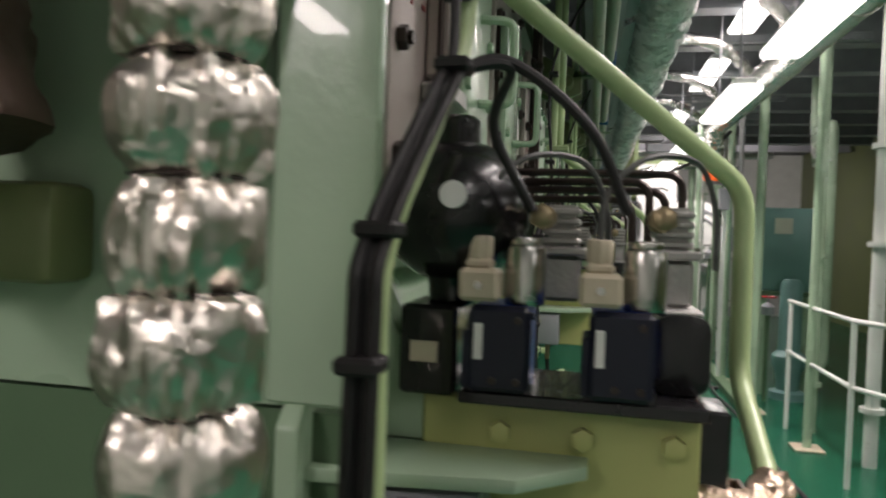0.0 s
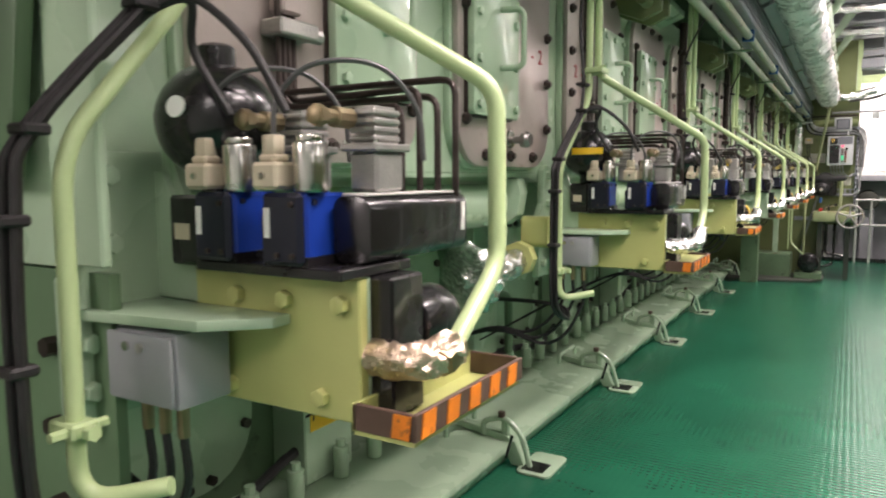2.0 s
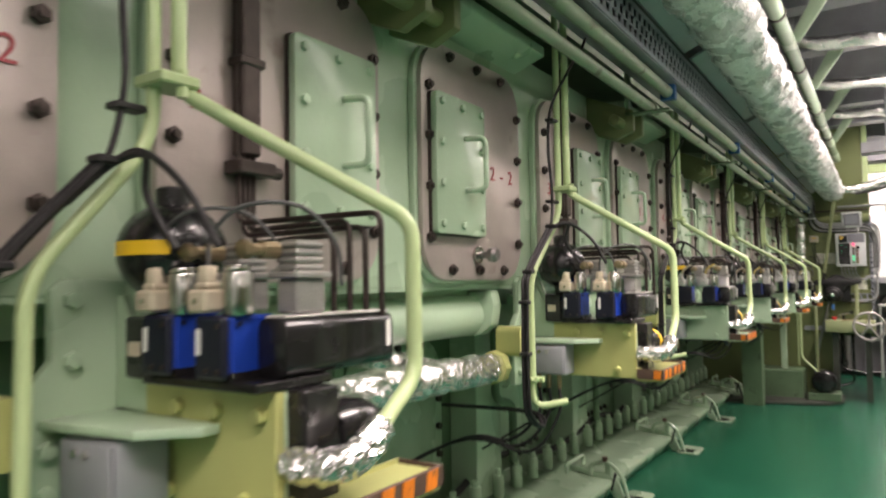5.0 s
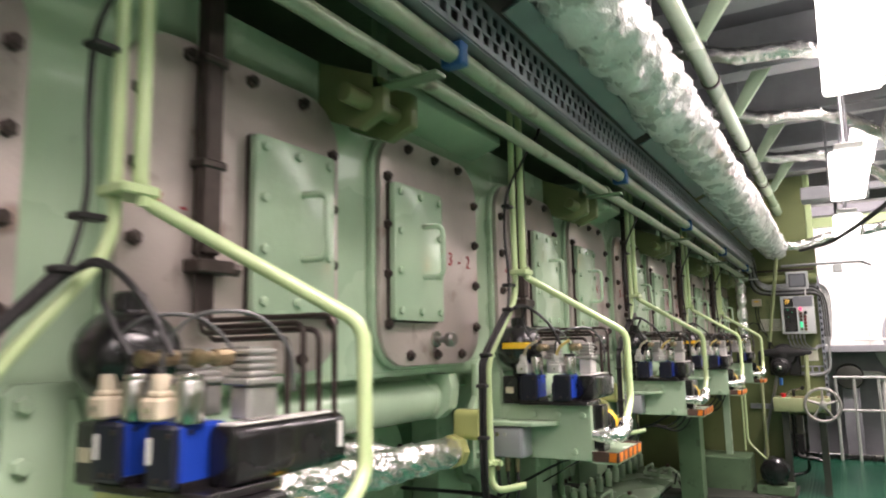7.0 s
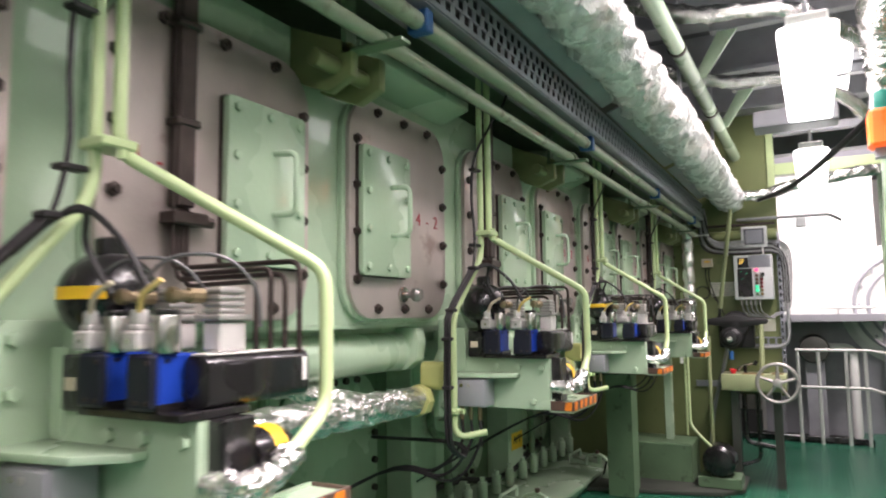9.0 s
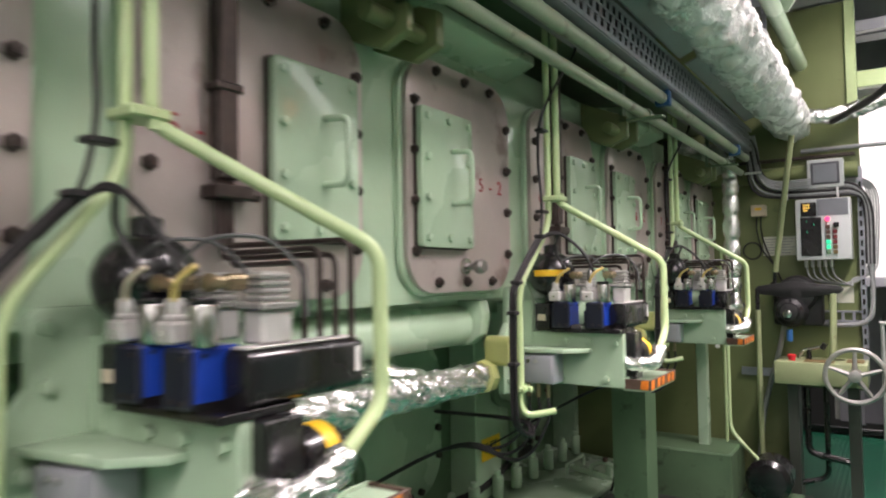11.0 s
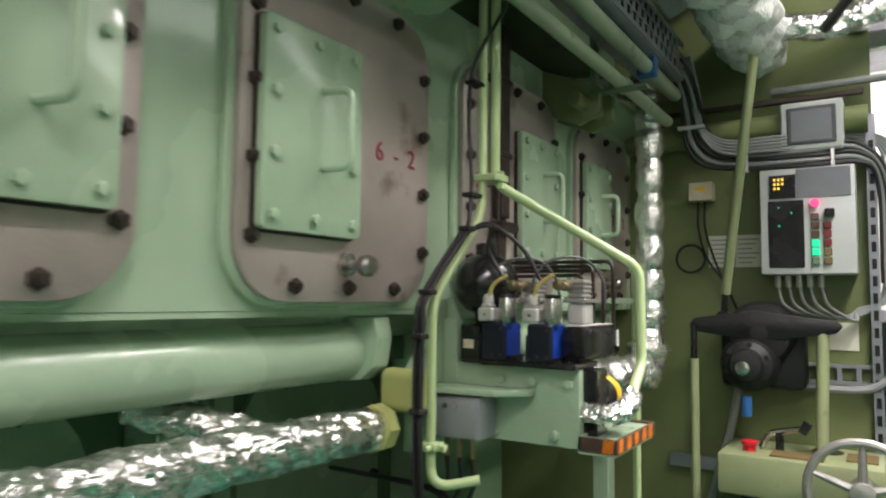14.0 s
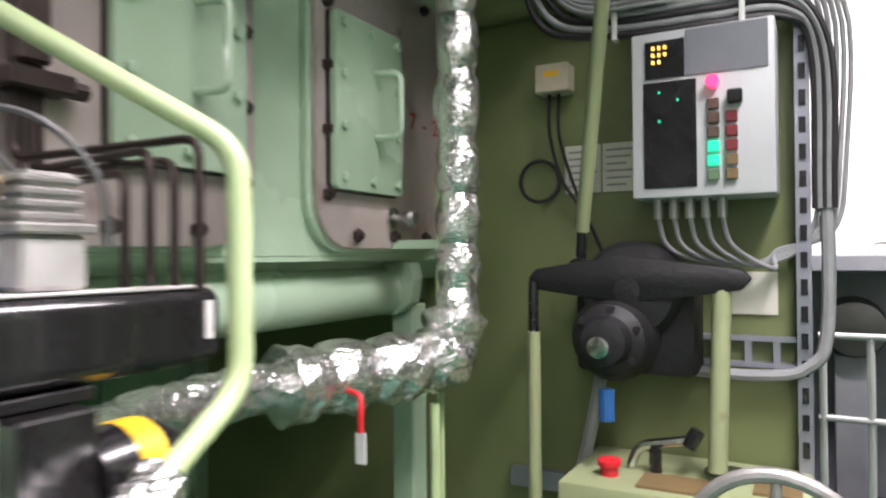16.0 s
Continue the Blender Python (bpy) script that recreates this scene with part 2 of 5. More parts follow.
def fillet(pts, r, n=5):
    pts = [Vector(p) for p in pts]
    out = [pts[0]]
    for a, b, c in zip(pts, pts[1:], pts[2:]):
        u, v = a - b, c - b
        d = min(r, u.length * 0.45, v.length * 0.45)
        p, q = b + u.normalized() * d, b + v.normalized() * d
        for i in range(n + 1):
            t = i / n
            out.append(p * (1 - t) ** 2 + b * 2 * t * (1 - t) + q * t * t)
    return out + [pts[-1]]


def smooth_line(pts, n=6):
    pts = [Vector(p) for p in pts]
    P = [pts[0] * 2 - pts[1]] + pts + [pts[-1] * 2 - pts[-2]]
    out = []
    for i in range(1, len(P) - 2):
        a, b, c, d = P[i - 1:i + 3]
        for k in range(n):
            t = k / n
            out.append(0.5 * (2 * b + (c - a) * t + (2 * a - 5 * b + 4 * c - d) * t * t + (3 * b - a - 3 * c + d) * t ** 3))
    return out + [pts[-1]]


def tube(bm, line, r, n=10, cap=True, radius=None):
    """A pipe along a line of points; radius(i, angle) may vary it."""
    rings, up = [], None
    for i, p in enumerate(line):
        t = (line[min(i + 1, len(line) - 1)] - line[max(i - 1, 0)]).normalized()
        if up is None:
            up = t.orthogonal().normalized()
        up = (up - t * up.dot(t)).normalized()
        side = t.cross(up)
        ring = []
        for k in range(n):
            a = 2 * math.pi * k / n
            rr = radius(i, a, p) if radius else r
            ring.append(bm.verts.new(p + (up * math.cos(a) + side * math.sin(a)) * rr))
        rings.append(ring)
    for a, b in zip(rings, rings[1:]):
        for k in range(n):
            bm.faces.new((a[k], a[(k + 1) % n], b[(k + 1) % n], b[k]))
    if cap:
        bm.faces.new(rings[0][::-1])
        bm.faces.new(rings[-1])
    return bm


def pipe(pts, r, bend=0.05, n=10):
    return tube(bmesh.new(), fillet(pts, bend), r, n)


def lathe(bm, centre, profile, axis="z", n=20):
    rings = []
    for r, h in profile:
        ring = []
        for k in range(n):
            a = 2 * math.pi * k / n
            u, v = r * math.cos(a), r * math.sin(a)
            p = {"z": (u, v, h), "x": (h, u, v), "y": (v, h, u)}[axis]
            ring.append(bm.verts.new(Vector(centre) + Vector(p)))
        rings.append(ring)
    for a, b in zip(rings, rings[1:]):
        for k in range(n):
            bm.faces.new((a[k], a[(k + 1) % n], b[(k + 1) % n], b[k]))
    bm.faces.new(rings[0][::-1])
    bm.faces.new(rings[-1])
    return bm


def mesh_of(name, bm, material, sharp=35):
    bmesh.ops.recalc_face_normals(bm, faces=bm.faces[:])
    me = bpy.data.meshes.new(name)
    bm.to_mesh(me)
    bm.free()
    me.materials.append(material)
    me.shade_smooth()
    me.set_sharp_from_angle(angle=radians(sharp))
    return me


def part(name, bm, material, parent, label=""):
    me = bm if isinstance(bm, bpy.types.Mesh) else mesh_of(name, bm, material)
    ob = new(name, me)
    ob.parent = parent
    if parent.parent is None:
        ob.matrix_parent_inverse = Matrix.Translation(-parent.location)
    if label:
        tagged(ob, label)
    return ob


def thing(name, at, label, category, group="", kind=""):
    ob = new(name)
    ob.empty_display_size = 0.05
    ob.location = at
    return tagged(ob, label, category, group, kind)


def solid(name, bm, material, label, category, group="", kind=""):
    return tagged(new(name, mesh_of(name, bm, material)), label, category, group, kind)


def B(*a, **k):
    return box(bmesh.new(), *a, **k)


def C(*a, **k):
    return cyl(bmesh.new(), *a, **k)


def lettering(text, size, m, material, parent, name="lettering", depth=0.0008):
    cu = bpy.data.curves.new(name, "FONT")
    cu.body, cu.size, cu.align_x, cu.align_y, cu.extrude = text, size, "CENTER", "CENTER", depth
    tmp = new("tmp", cu)
    me = bpy.data.meshes.new_from_object(tmp.evaluated_get(bpy.context.evaluated_depsgraph_get()))
    bpy.data.objects.remove(tmp)
    me.transform(m)
    me.materials.clear()
    me.materials.append(material)
    return part(name, me, material, parent)


ON_X = pose(0, 0, 0, 90, 0, 90)     # writing on a face that looks to +x


def crumple(r, size, amount, seed=0.0):
    return lambda i, a, p: r * (1 + amount * noise.noise(Vector((p.x * size + math.cos(a) * 1.7 + seed, p.y * size + math.sin(a) * 1.7, p.z * size))) + amount * 0.7 * noise.noise(Vector((p.x * size * 3 + math.cos(a) * 4, p.y * size * 3 + math.sin(a) * 4 + seed, p.z * size * 3))))


def creased(r, size, amount, seed=0.0, turn=0.0):
    """Foil wound round a pipe: soft lumps, sharp valleys and spiral laps."""
    def f(i, a, p):
        q = Vector((p.x * size + math.cos(a) * 1.5 + seed, p.y * size + math.sin(a) * 1.5, p.z * size))
        lump = noise.noise(q * 0.6)
        valley = min(abs(noise.noise(q * 1.3 + Vector((3.1, 0.4, 1.7)))) * 3.2, 1.0)
        nick = min(abs(noise.noise(q * 3.1)) * 3.0, 1.0)
        lap = ((p.y + p.z) * turn + a / 6.283) % 1.0 if turn else 0.0
        return r * (1 + amount * (0.5 * lump + 0.75 * valley + 0.35 * nick - 0.8 + 0.5 * lap))
    return f


def dense(pts, step, bend=0.08):
    line = fillet(pts, bend, 8)
    out = [line[0]]
    for a, b in zip(line, line[1:]):
        n = max(1, round((b - a).length / step))
        out += [a.lerp(b, (k + 1) / n) for k in range(n)]
    return out


P = 1.45          # distance from cylinder to cylinder
UNITS = 7
Z = 1.283         # top edge of the bracket plates

# ---- structure ----
def structure(name, bm, material, label, category):
    return solid(name, bm, material, label, category, kind="structure")


fl = bmesh.new()
prism(fl, [(-0.95, -3.2), (1.16, -3.2), (1.16, 11.6), (1.22, 12.3), (-0.95, 12.36)], "z", -0.03, 0.0)
structure("floor", fl, FLOORM, "green painted ribbed steel floor plates, worn and shiny", "floor")
structure("floor_kerb", B(-0.3, 1.24, 12.365, 12.4, -0.03, 0.06, bevel=0.004), BLACK, "black painted kerb at the aft edge of the floor", "kerb")
structure("floor_margin", B(1.16, 4.5, -3.2, 14.5, -0.06, -0.012), FLOORM, "green painted side floor under the posts", "floor")
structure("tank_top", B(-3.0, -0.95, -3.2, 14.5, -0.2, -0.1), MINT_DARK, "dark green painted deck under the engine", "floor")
structure("ceiling_void", B(-3.0, 4.5, -3.2, 16.5, 3.5, 3.6), CEIL, "dark steel deck overhead", "ceiling")
cb = bmesh.new()
for y in np.arange(-2.5, 14.0, 1.05):
    box(cb, -0.4, 4.4, y - 0.035, y + 0.035, 3.2, 3.498)
    box(cb, -0.4, 4.4, y - 0.09, y + 0.09, 3.17, 3.198)
structure("ceiling", cb, GREYBOX, "grey painted steel deck beams overhead", "ceiling")
# Unseen wall, coloured white as a reflector for the faces looking forward.
structure("wall_behind", B(-3.0, 4.5, -3.3, -3.2, -0.2, 3.5), WHITE, "unseen bulkhead, made white to bounce light forward", "wall")
structure("wall_side", B(4.5, 4.6, -3.2, 16.5, -0.2, 3.5), WALL, "green painted steel bulkhead", "wall")
structure("wall_far", B(-3.0, 4.5, 16.5, 16.6, -0.2, 3.5), WHITE, "white painted bulkhead", "wall")
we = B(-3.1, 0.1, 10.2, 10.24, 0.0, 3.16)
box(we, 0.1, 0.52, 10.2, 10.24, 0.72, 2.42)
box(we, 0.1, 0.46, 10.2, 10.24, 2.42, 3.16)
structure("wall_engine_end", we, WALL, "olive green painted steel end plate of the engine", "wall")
structure("wall_inner", B(-3.1, -3.0, -3.2, 16.5, -0.2, 3.5), MINT_DARK, "dark green bulkhead", "wall")

# ---- main engine ----
engine = thing("main_engine", (-1.2, 4.5, -0.1), "mint green two-stroke marine main engine with seven cylinders", "engine")
FX = -0.36
part("frame_wall", B(-0.5, FX, -0.079, 10.19, 1.405, 2.16), MINT, engine)
# Underside and lower wall: the recess shade is put into the darker paint.
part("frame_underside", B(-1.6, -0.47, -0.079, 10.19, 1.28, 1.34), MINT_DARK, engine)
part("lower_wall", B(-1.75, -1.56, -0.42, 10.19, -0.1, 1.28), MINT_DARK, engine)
part("beam_web", B(-0.5, -0.44, -0.079, 10.19, 1.3405, 1.4045), MINT, engine)
part("frame_rim", B(-0.4395, FX - 0.002, -0.079, 10.19, 1.394, 1.4045), MINT, engine)
# Gallery plate and upper wall coloured dark to give the shade up there.
part("upper_gallery", B(-2.5, -0.42, -0.6, 10.19, 2.42, 2.5), MINT_DARK, engine, "gallery plate over the doors, green darkened as shade")
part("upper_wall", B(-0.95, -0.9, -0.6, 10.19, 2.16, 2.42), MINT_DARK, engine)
# Plain filler for the body above; the overhead gloom is in its colour.
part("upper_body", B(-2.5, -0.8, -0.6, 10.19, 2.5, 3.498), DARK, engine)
part("bed_ledge", prism(bmesh.new(), [(-1.6, 0.16), (-1.28, 0.14), (-0.9, 0.115), (-0.9, 0.085), (-0.94, 0.015), (-1.6, 0.015)], "y", -0.42, 10.1, 0.004), MINT, engine, "mint bedplate flange beside the floor")
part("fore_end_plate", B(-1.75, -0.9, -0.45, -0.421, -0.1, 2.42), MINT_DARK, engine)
for k in range(-1, UNITS):
    y = P * k
    ya, yb = max(y + 0.02, -0.41), min(y + 1.23, 10.1)
    if k == -1:
        continue
    bm = cyl(bmesh.new(), (-0.448, ya, 1.314), (-0.448, yb, 1.314), 0.062, 24)
    part("round_beam", bm, MINT, engine)
    bm = prism(bmesh.new(), [(-0.45, 1.389), (-0.362, 1.389), (-0.352, 1.345), (-0.362, 1.285), (-0.40, 1.255), (-0.45, 1.25)], "y", yb - 0.015, yb + 0.035, 0.004)
    part("beam_collar", bm, MINT, engine)
    part("top_beam", prism(bmesh.new(), [(-0.36, 2.09), (-0.25, 2.13), (-0.25, 2.16), (-0.36, 2.17)], "y", y + 0.75, min(y + 1.4, 10.15), 0.004), MINT, engine, "mint angled top stiffener")
    # Brackets and their bolts borrow the dark wall green to stand for shade.
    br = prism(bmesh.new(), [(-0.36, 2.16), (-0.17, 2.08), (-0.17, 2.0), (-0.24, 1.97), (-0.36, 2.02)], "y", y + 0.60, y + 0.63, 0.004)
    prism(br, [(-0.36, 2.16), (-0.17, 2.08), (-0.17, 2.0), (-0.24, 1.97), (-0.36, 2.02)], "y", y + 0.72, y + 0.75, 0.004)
    part("stay_bracket", br, WALL, engine, "pipe bracket over the doors, olive green darkened as shade")
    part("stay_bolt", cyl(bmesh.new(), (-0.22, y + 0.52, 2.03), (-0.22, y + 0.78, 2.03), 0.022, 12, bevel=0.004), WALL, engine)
    # lower column, door and studs
    part("lower_column", B(-1.56, -1.38, y + 1.43, y + 1.73, 0.15, 1.28, bevel=0.006), MINT, engine)
    dp = prism(bmesh.new(), rounded(y + 0.44, y + 1.30, 0.24, 1.12, 0.24), "x", -1.56, -1.535, 0.003)
    door = part("lower_door", dp, MINT, engine)
    for u in range(5):
        for v in (0.285, 1.075):
            yy = y + 0.66 + 0.105 * u
            part("bolt", C((-1.535, yy, v), (-1.512, yy, v), 0.02, 6), BOLTM, door)
    for v in range(4):
        for yy in (y + 0.485, y + 1.255):
            zz = 0.45 + 0.155 * v
            part("bolt", C((-1.535, yy, zz), (-1.512, yy, zz), 0.02, 6), BOLTM, door)
    part("door_handle", pipe([(-1.535, y + 0.6, 0.72), (-1.49, y + 0.6, 0.72), (-1.49, y + 0.6, 0.9), (-1.535, y + 0.6, 0.9)], 0.008, 0.02, 6), MINT, door)
    for u in range(6):
        yy = y + 0.14 + 0.235 * u
        st = cyl(bmesh.new(), (-1.33, yy, 0.15), (-1.33, yy, 0.28), 0.034, 12, bevel=0.005)
        cyl(st, (-1.33, yy, 0.28), (-1.33, yy, 0.31), 0.02, 8)
        part("holding_stud", st, MINT, engine)
    cl = prism(bmesh.new(), [(-1.2, 0.18), (-0.95, 0.15), (-0.88, 0.12), (-0.83, 0.005), (-0.9, 0.005), (-0.945, 0.085), (-0.95, 0.115), (-1.2, 0.15)], "y", y + 0.90, y + 0.95, 0.004)
    cyl(cl, (-0.94, y + 0.925, 0.12), (-0.94, y + 0.925, 0.215), 0.022, 8)
    part("foot_clamp", cl, MINT, engine)
    pd = prism(bmesh.new(), rounded(-0.85, -0.68, y + 0.83, y + 1.10, 0.035), "z", 0.002, 0.014, 0.002)
    part("foot_pad", pd, MINT, engine)
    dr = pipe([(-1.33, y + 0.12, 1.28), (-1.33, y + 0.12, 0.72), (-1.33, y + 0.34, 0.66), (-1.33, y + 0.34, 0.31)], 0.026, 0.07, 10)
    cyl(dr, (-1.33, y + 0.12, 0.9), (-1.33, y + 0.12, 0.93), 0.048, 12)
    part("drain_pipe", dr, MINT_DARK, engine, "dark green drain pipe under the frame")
    hd = pipe([(-1.1, y + 0.62, 0.2), (-1.1, y + 0.62, 0.26), (-1.1, y + 0.9, 0.26), (-1.1, y + 0.9, 0.2)], 0.012, 0.02, 8)
    part("bed_bar", hd, MINT, engine)
    part("clamp_handle", pipe([(-1.05, y + 0.9, 0.13), (-1.05, y + 0.9, 0.2), (-0.93, y + 0.9, 0.24), (-0.84, y + 0.9, 0.16), (-0.80, y + 0.9, 0.015)], 0.014, 0.05, 8), MINT, engine)
    # Black plate on the pad; the cut-out's inner shade is only its colour.
    part("pad_recess", B(-0.83, -0.72, y + 0.86, y + 0.97, 0.014, 0.017), BLACK, engine)
    part("clamp_knob", C((-0.95, y + 0.9, 0.235), (-0.95, y + 0.9, 0.262), 0.018, 8), TRAYDARK, engine)
    part("indicator_pin", C((-0.87, y + 0.78, 0.09), (-0.84, y + 0.78, 0.2), 0.008, 8), BLACK, engine)


# crankcase doors with their small hatches
def bolt_mesh():
    bm = cyl(bmesh.new(), (0, 0, 0), (0.012, 0, 0), 0.0145, 6, bevel=0.002)
    cyl(bm, (0.012, 0, 0), (0.018, 0, 0), 0.008, 8)
    return mesh_of("bolt", bm, BOLTM)


def small_bolt_mesh():
    bm = cyl(bmesh.new(), (0, 0, 0), (0.009, 0, 0), 0.0105, 6, bevel=0.0015)
    return mesh_of("hatch_bolt", bm, MINT)


BOLT, HATCH_BOLT = bolt_mesh(), small_bolt_mesh()


def put(me, name, parent, at, label=""):
    ob = new(name, me)
    ob.parent = parent
    if parent.parent is None:
        ob.matrix_parent_inverse = Matrix.Translation(-parent.location)
    ob.location = at
    if label:
        tagged(ob, label)
    return ob


def crankcase_door(y0, y1, h0, text, flip):
    """A bare steel door from y0 to y1 with a mint hatch from h0 on."""
    z0, z1 = 1.42, 2.045
    t = thing("crankcase_door", (FX, (y0 + y1) / 2, z0), "bare brown-grey steel crankcase door with a mint hatch, stencilled " + text.replace("  ", " "), "engine door", "crankcase doors")
    part("door_rim", prism(bmesh.new(), rounded(y0 - 0.012, y1 + 0.006, z0 - 0.009, z1 + 0.008, 0.118), "x", FX, FX + 0.018, 0.004), MINT, t, "mint painted rim behind the door")
    part("door_plate", prism(bmesh.new(), rounded(y0, y1, z0, z1, 0.11), "x", FX + 0.0185, FX + 0.034, 0.003), DOORM, t)
    fx = FX + 0.034
    for zz in (1.53, 1.66, 1.79, 1.92):
        for yy in (y0 + 0.028, y1 - 0.028):
            put(BOLT, "bolt", t, (fx, yy, zz))
    for yy in (y0 + 0.13, (y0 + y1) / 2, y1 - 0.13):
        for zz in (z0 + 0.028, z1 - 0.028):
            put(BOLT, "bolt", t, (fx, yy, zz))
    h1 = h0 + 0.25
    hz0, hz1 = 1.54, 1.905
    # Dark backing plate draws the shadow gap along the hatch edges.
    part("hatch_shadow_gap", prism(bmesh.new(), rounded(h0 - 0.002, h1 + 0.002, hz0 - 0.004, hz1 + 0.002, 0.012, 3), "x", fx, fx + 0.008), BOLTM, t, "dark edge painted for the shadow gap under the hatch")
    hatch = part("hatch", prism(bmesh.new(), rounded(h0, h1, hz0, hz1, 0.012, 3), "x", fx + 0.0085, fx + 0.026, 0.002), MINT, t, "mint painted hatch plate")
    hx = fx + 0.026
    for i in range(4):
        zz = hz0 + 0.025 + i * (hz1 - hz0 - 0.05) / 3
        for yy in (h0 + 0.024, h1 - 0.024):
            put(HATCH_BOLT, "hatch_bolt", hatch, (hx, yy, zz))
    for zz in (hz0 + 0.025, hz1 - 0.025):
        put(HATCH_BOLT, "hatch_bolt", hatch, (hx, (h0 + h1) / 2, zz))
    hy = h0 + 0.15
    part("hatch_handle", pipe([(hx, hy - 0.01, 1.66), (hx + 0.055, hy + 0.005, 1.66), (hx + 0.055, hy + 0.005, 1.80), (hx, hy - 0.01, 1.80)], 0.0075, 0.022, 8), MINT, hatch)
    ky = h0 + 0.25 if not flip else h0 + 0.05
    kn = cyl(bmesh.new(), (fx, ky, 1.49), (fx + 0.035, ky, 1.49), 0.01, 10)
    lathe(kn, (fx, ky, 1.49), [(0.008, 0.03), (0.02, 0.035), (0.022, 0.05), (0.016, 0.06)], "x", 14)
    if not flip:
        kb = part("vent_knob", kn, KNOB, t, "worn bare steel vent knob")
        part("knob_flange", cyl(bmesh.new(), (fx, ky - 0.012, 1.492), (fx + 0.011, ky - 0.012, 1.492), 0.024, 14, bevel=0.002), CHROME, kb)
    else:
        kn.free()
    ty = y1 - 0.125 if not flip else y0 + 0.13
    lettering(text, 0.058, Matrix.Translation((fx + 0.0012, ty, 1.73)) @ ON_X, INK, t, "stencil")
    return t


for k in range(UNITS):
    y = P * k
    crankcase_door(y + 0.06, y + 0.635, y + 0.341, f"{k + 1}  -  1", True)
    crankcase_door(y + 0.808, y + 1.356, y + 0.837, f"{k + 1}  -  2", False)


# ---- cylinder lubricating units ----
def lubricator(k):
    y = P * k
    plate = OLIVE if k < 3 else MINT
    colour = "yellow-green" if k < 3 else "mint"
    t = thing("lubricator_unit", (-0.34, y, Z - 0.165), f"hydraulic cylinder lubricator on a {colour} bracket with blue valves", "lubricator", "lubricators along the engine")

    def at(*p):
        return (p[0], p[1] + y, p[2] + Z)

    def bx(x0, x1, y0, y1, z0, z1, **kw):
        return B(x0, x1, y + y0, y + y1, Z + z0, Z + z1, **kw)

    def cy(p, q, r, n=14, **kw):
        return C(at(*p), at(*q), r, n, **kw)

    prof = [(0, 0), (0, -0.165), (-0.34, -0.165), (-0.34, 0.15), (-0.325, 0.15), (-0.255, 0.0)]
    part("arm_plate", prism(bmesh.new(), [(u, v + Z) for u, v in prof], "y", y + 0.0165, y + 0.03, 0.002), MINT, t, "mint painted arm plate")
    bracket = part("bracket_plate", B(-0.262 if k < 3 else -0.339, 0, y, y + 0.016, Z - 0.165, Z, bevel=0.002), plate, t)
    for u, v in ((-0.184, -0.03), (-0.106, -0.03), (-0.024, -0.03), (-0.2, -0.145), (-0.055, -0.14)):
        part("bolt", cy((u, 0, v), (u, -0.011, v), 0.011, 6, bevel=0.0015), plate, bracket)
    fp = [(-0.128, -0.19), (0.06, -0.19), (0.06, 0.12), (0.04, 0.145), (-0.075, 0.145), (-0.092, 0.13), (-0.092, 0.03), (-0.128, -0.01)]
    part("bracket_flange", prism(bmesh.new(), [(y + u, Z + v) for u, v in fp], "x", -0.36, -0.339, 0.003), MINT, t)
    for u, v in ((-0.066, 0.115), (-0.066, 0.03), (-0.1, -0.09), (-0.1, -0.15)):
        part("flange_bolt", cy((-0.341, u, v), (-0.326, u, v), 0.013, 6, bevel=0.002), MINT, t)
    web = prism(bmesh.new(), [(-0.34, y - 0.11), (-0.16, y - 0.085), (-0.1, y - 0.03), (-0.1, y - 0.0005), (-0.34, y - 0.0005)], "z", Z - 0.06, Z - 0.047, 0.002)
    part("bracket_web", web, MINT, t)
    part("gusset", prism(bmesh.new(), [(-0.34, Z - 0.047), (-0.235, Z - 0.047), (-0.325, Z + 0.12), (-0.34, Z + 0.12)], "y", y + 0.004, y + 0.0155, 0.001) if k < 3 else B(-0.335, -0.3, y - 0.004, y - 0.0005, Z - 0.04, Z + 0.1), MINT, t)
    part("manifold", bx(-0.222, 0.003, -0.033, 0.10, 0.001, 0.0135, bevel=0.002), BLACK, t)
    # accumulator
    acc = part("accumulator_base", bx(-0.283, -0.227, -0.02, 0.08, 0.003, 0.09, bevel=0.004), BLACK, t)
    c = at(-0.243, 0.03, 0.182)
    prof = [(0.02, -0.095), (0.024, -0.09), (0.024, -0.075), (0.027, -0.066)]
    prof += [(0.077 * math.sin(a), -0.074 * math.cos(a)) for a in np.linspace(0.45, 2.7, 18)]
    prof += [(0.024, 0.068), (0.024, 0.092), (0.018, 0.096)]
    ball = part("accumulator", lathe(bmesh.new(), c, prof, "z", 28), BLACK, t, "glossy black accumulator ball")
    if k == 0:
        part("round_sticker", C((c[0] + 0.012, c[1] - 0.070, c[2] + 0.012), (c[0] + 0.013, c[1] - 0.0765, c[2] + 0.013), 0.013, 14), LABEL, ball)
    elif k in (1, 3, 5):
        st = bmesh.new()
        for s0, s1 in ((0.0778, -0.006), (0.0778, 0.014)):
            for i in range(9):
                a = radians(-110 + i * 9)
                st.verts.new((c[0] + s0 * math.cos(a), c[1] + s0 * math.sin(a), c[2] + s1))
        st.verts.ensure_lookup_table()
        for i in range(8):
            st.faces.new((st.verts[i], st.verts[i + 1], st.verts[i + 10], st.verts[i + 9]))
        part("yellow_sticker", st, YELLOW, ball, "yellow warning label")
    part("type_plate", bx(-0.272, -0.245, -0.0215, -0.02, 0.035, 0.055), BEIGE, acc)
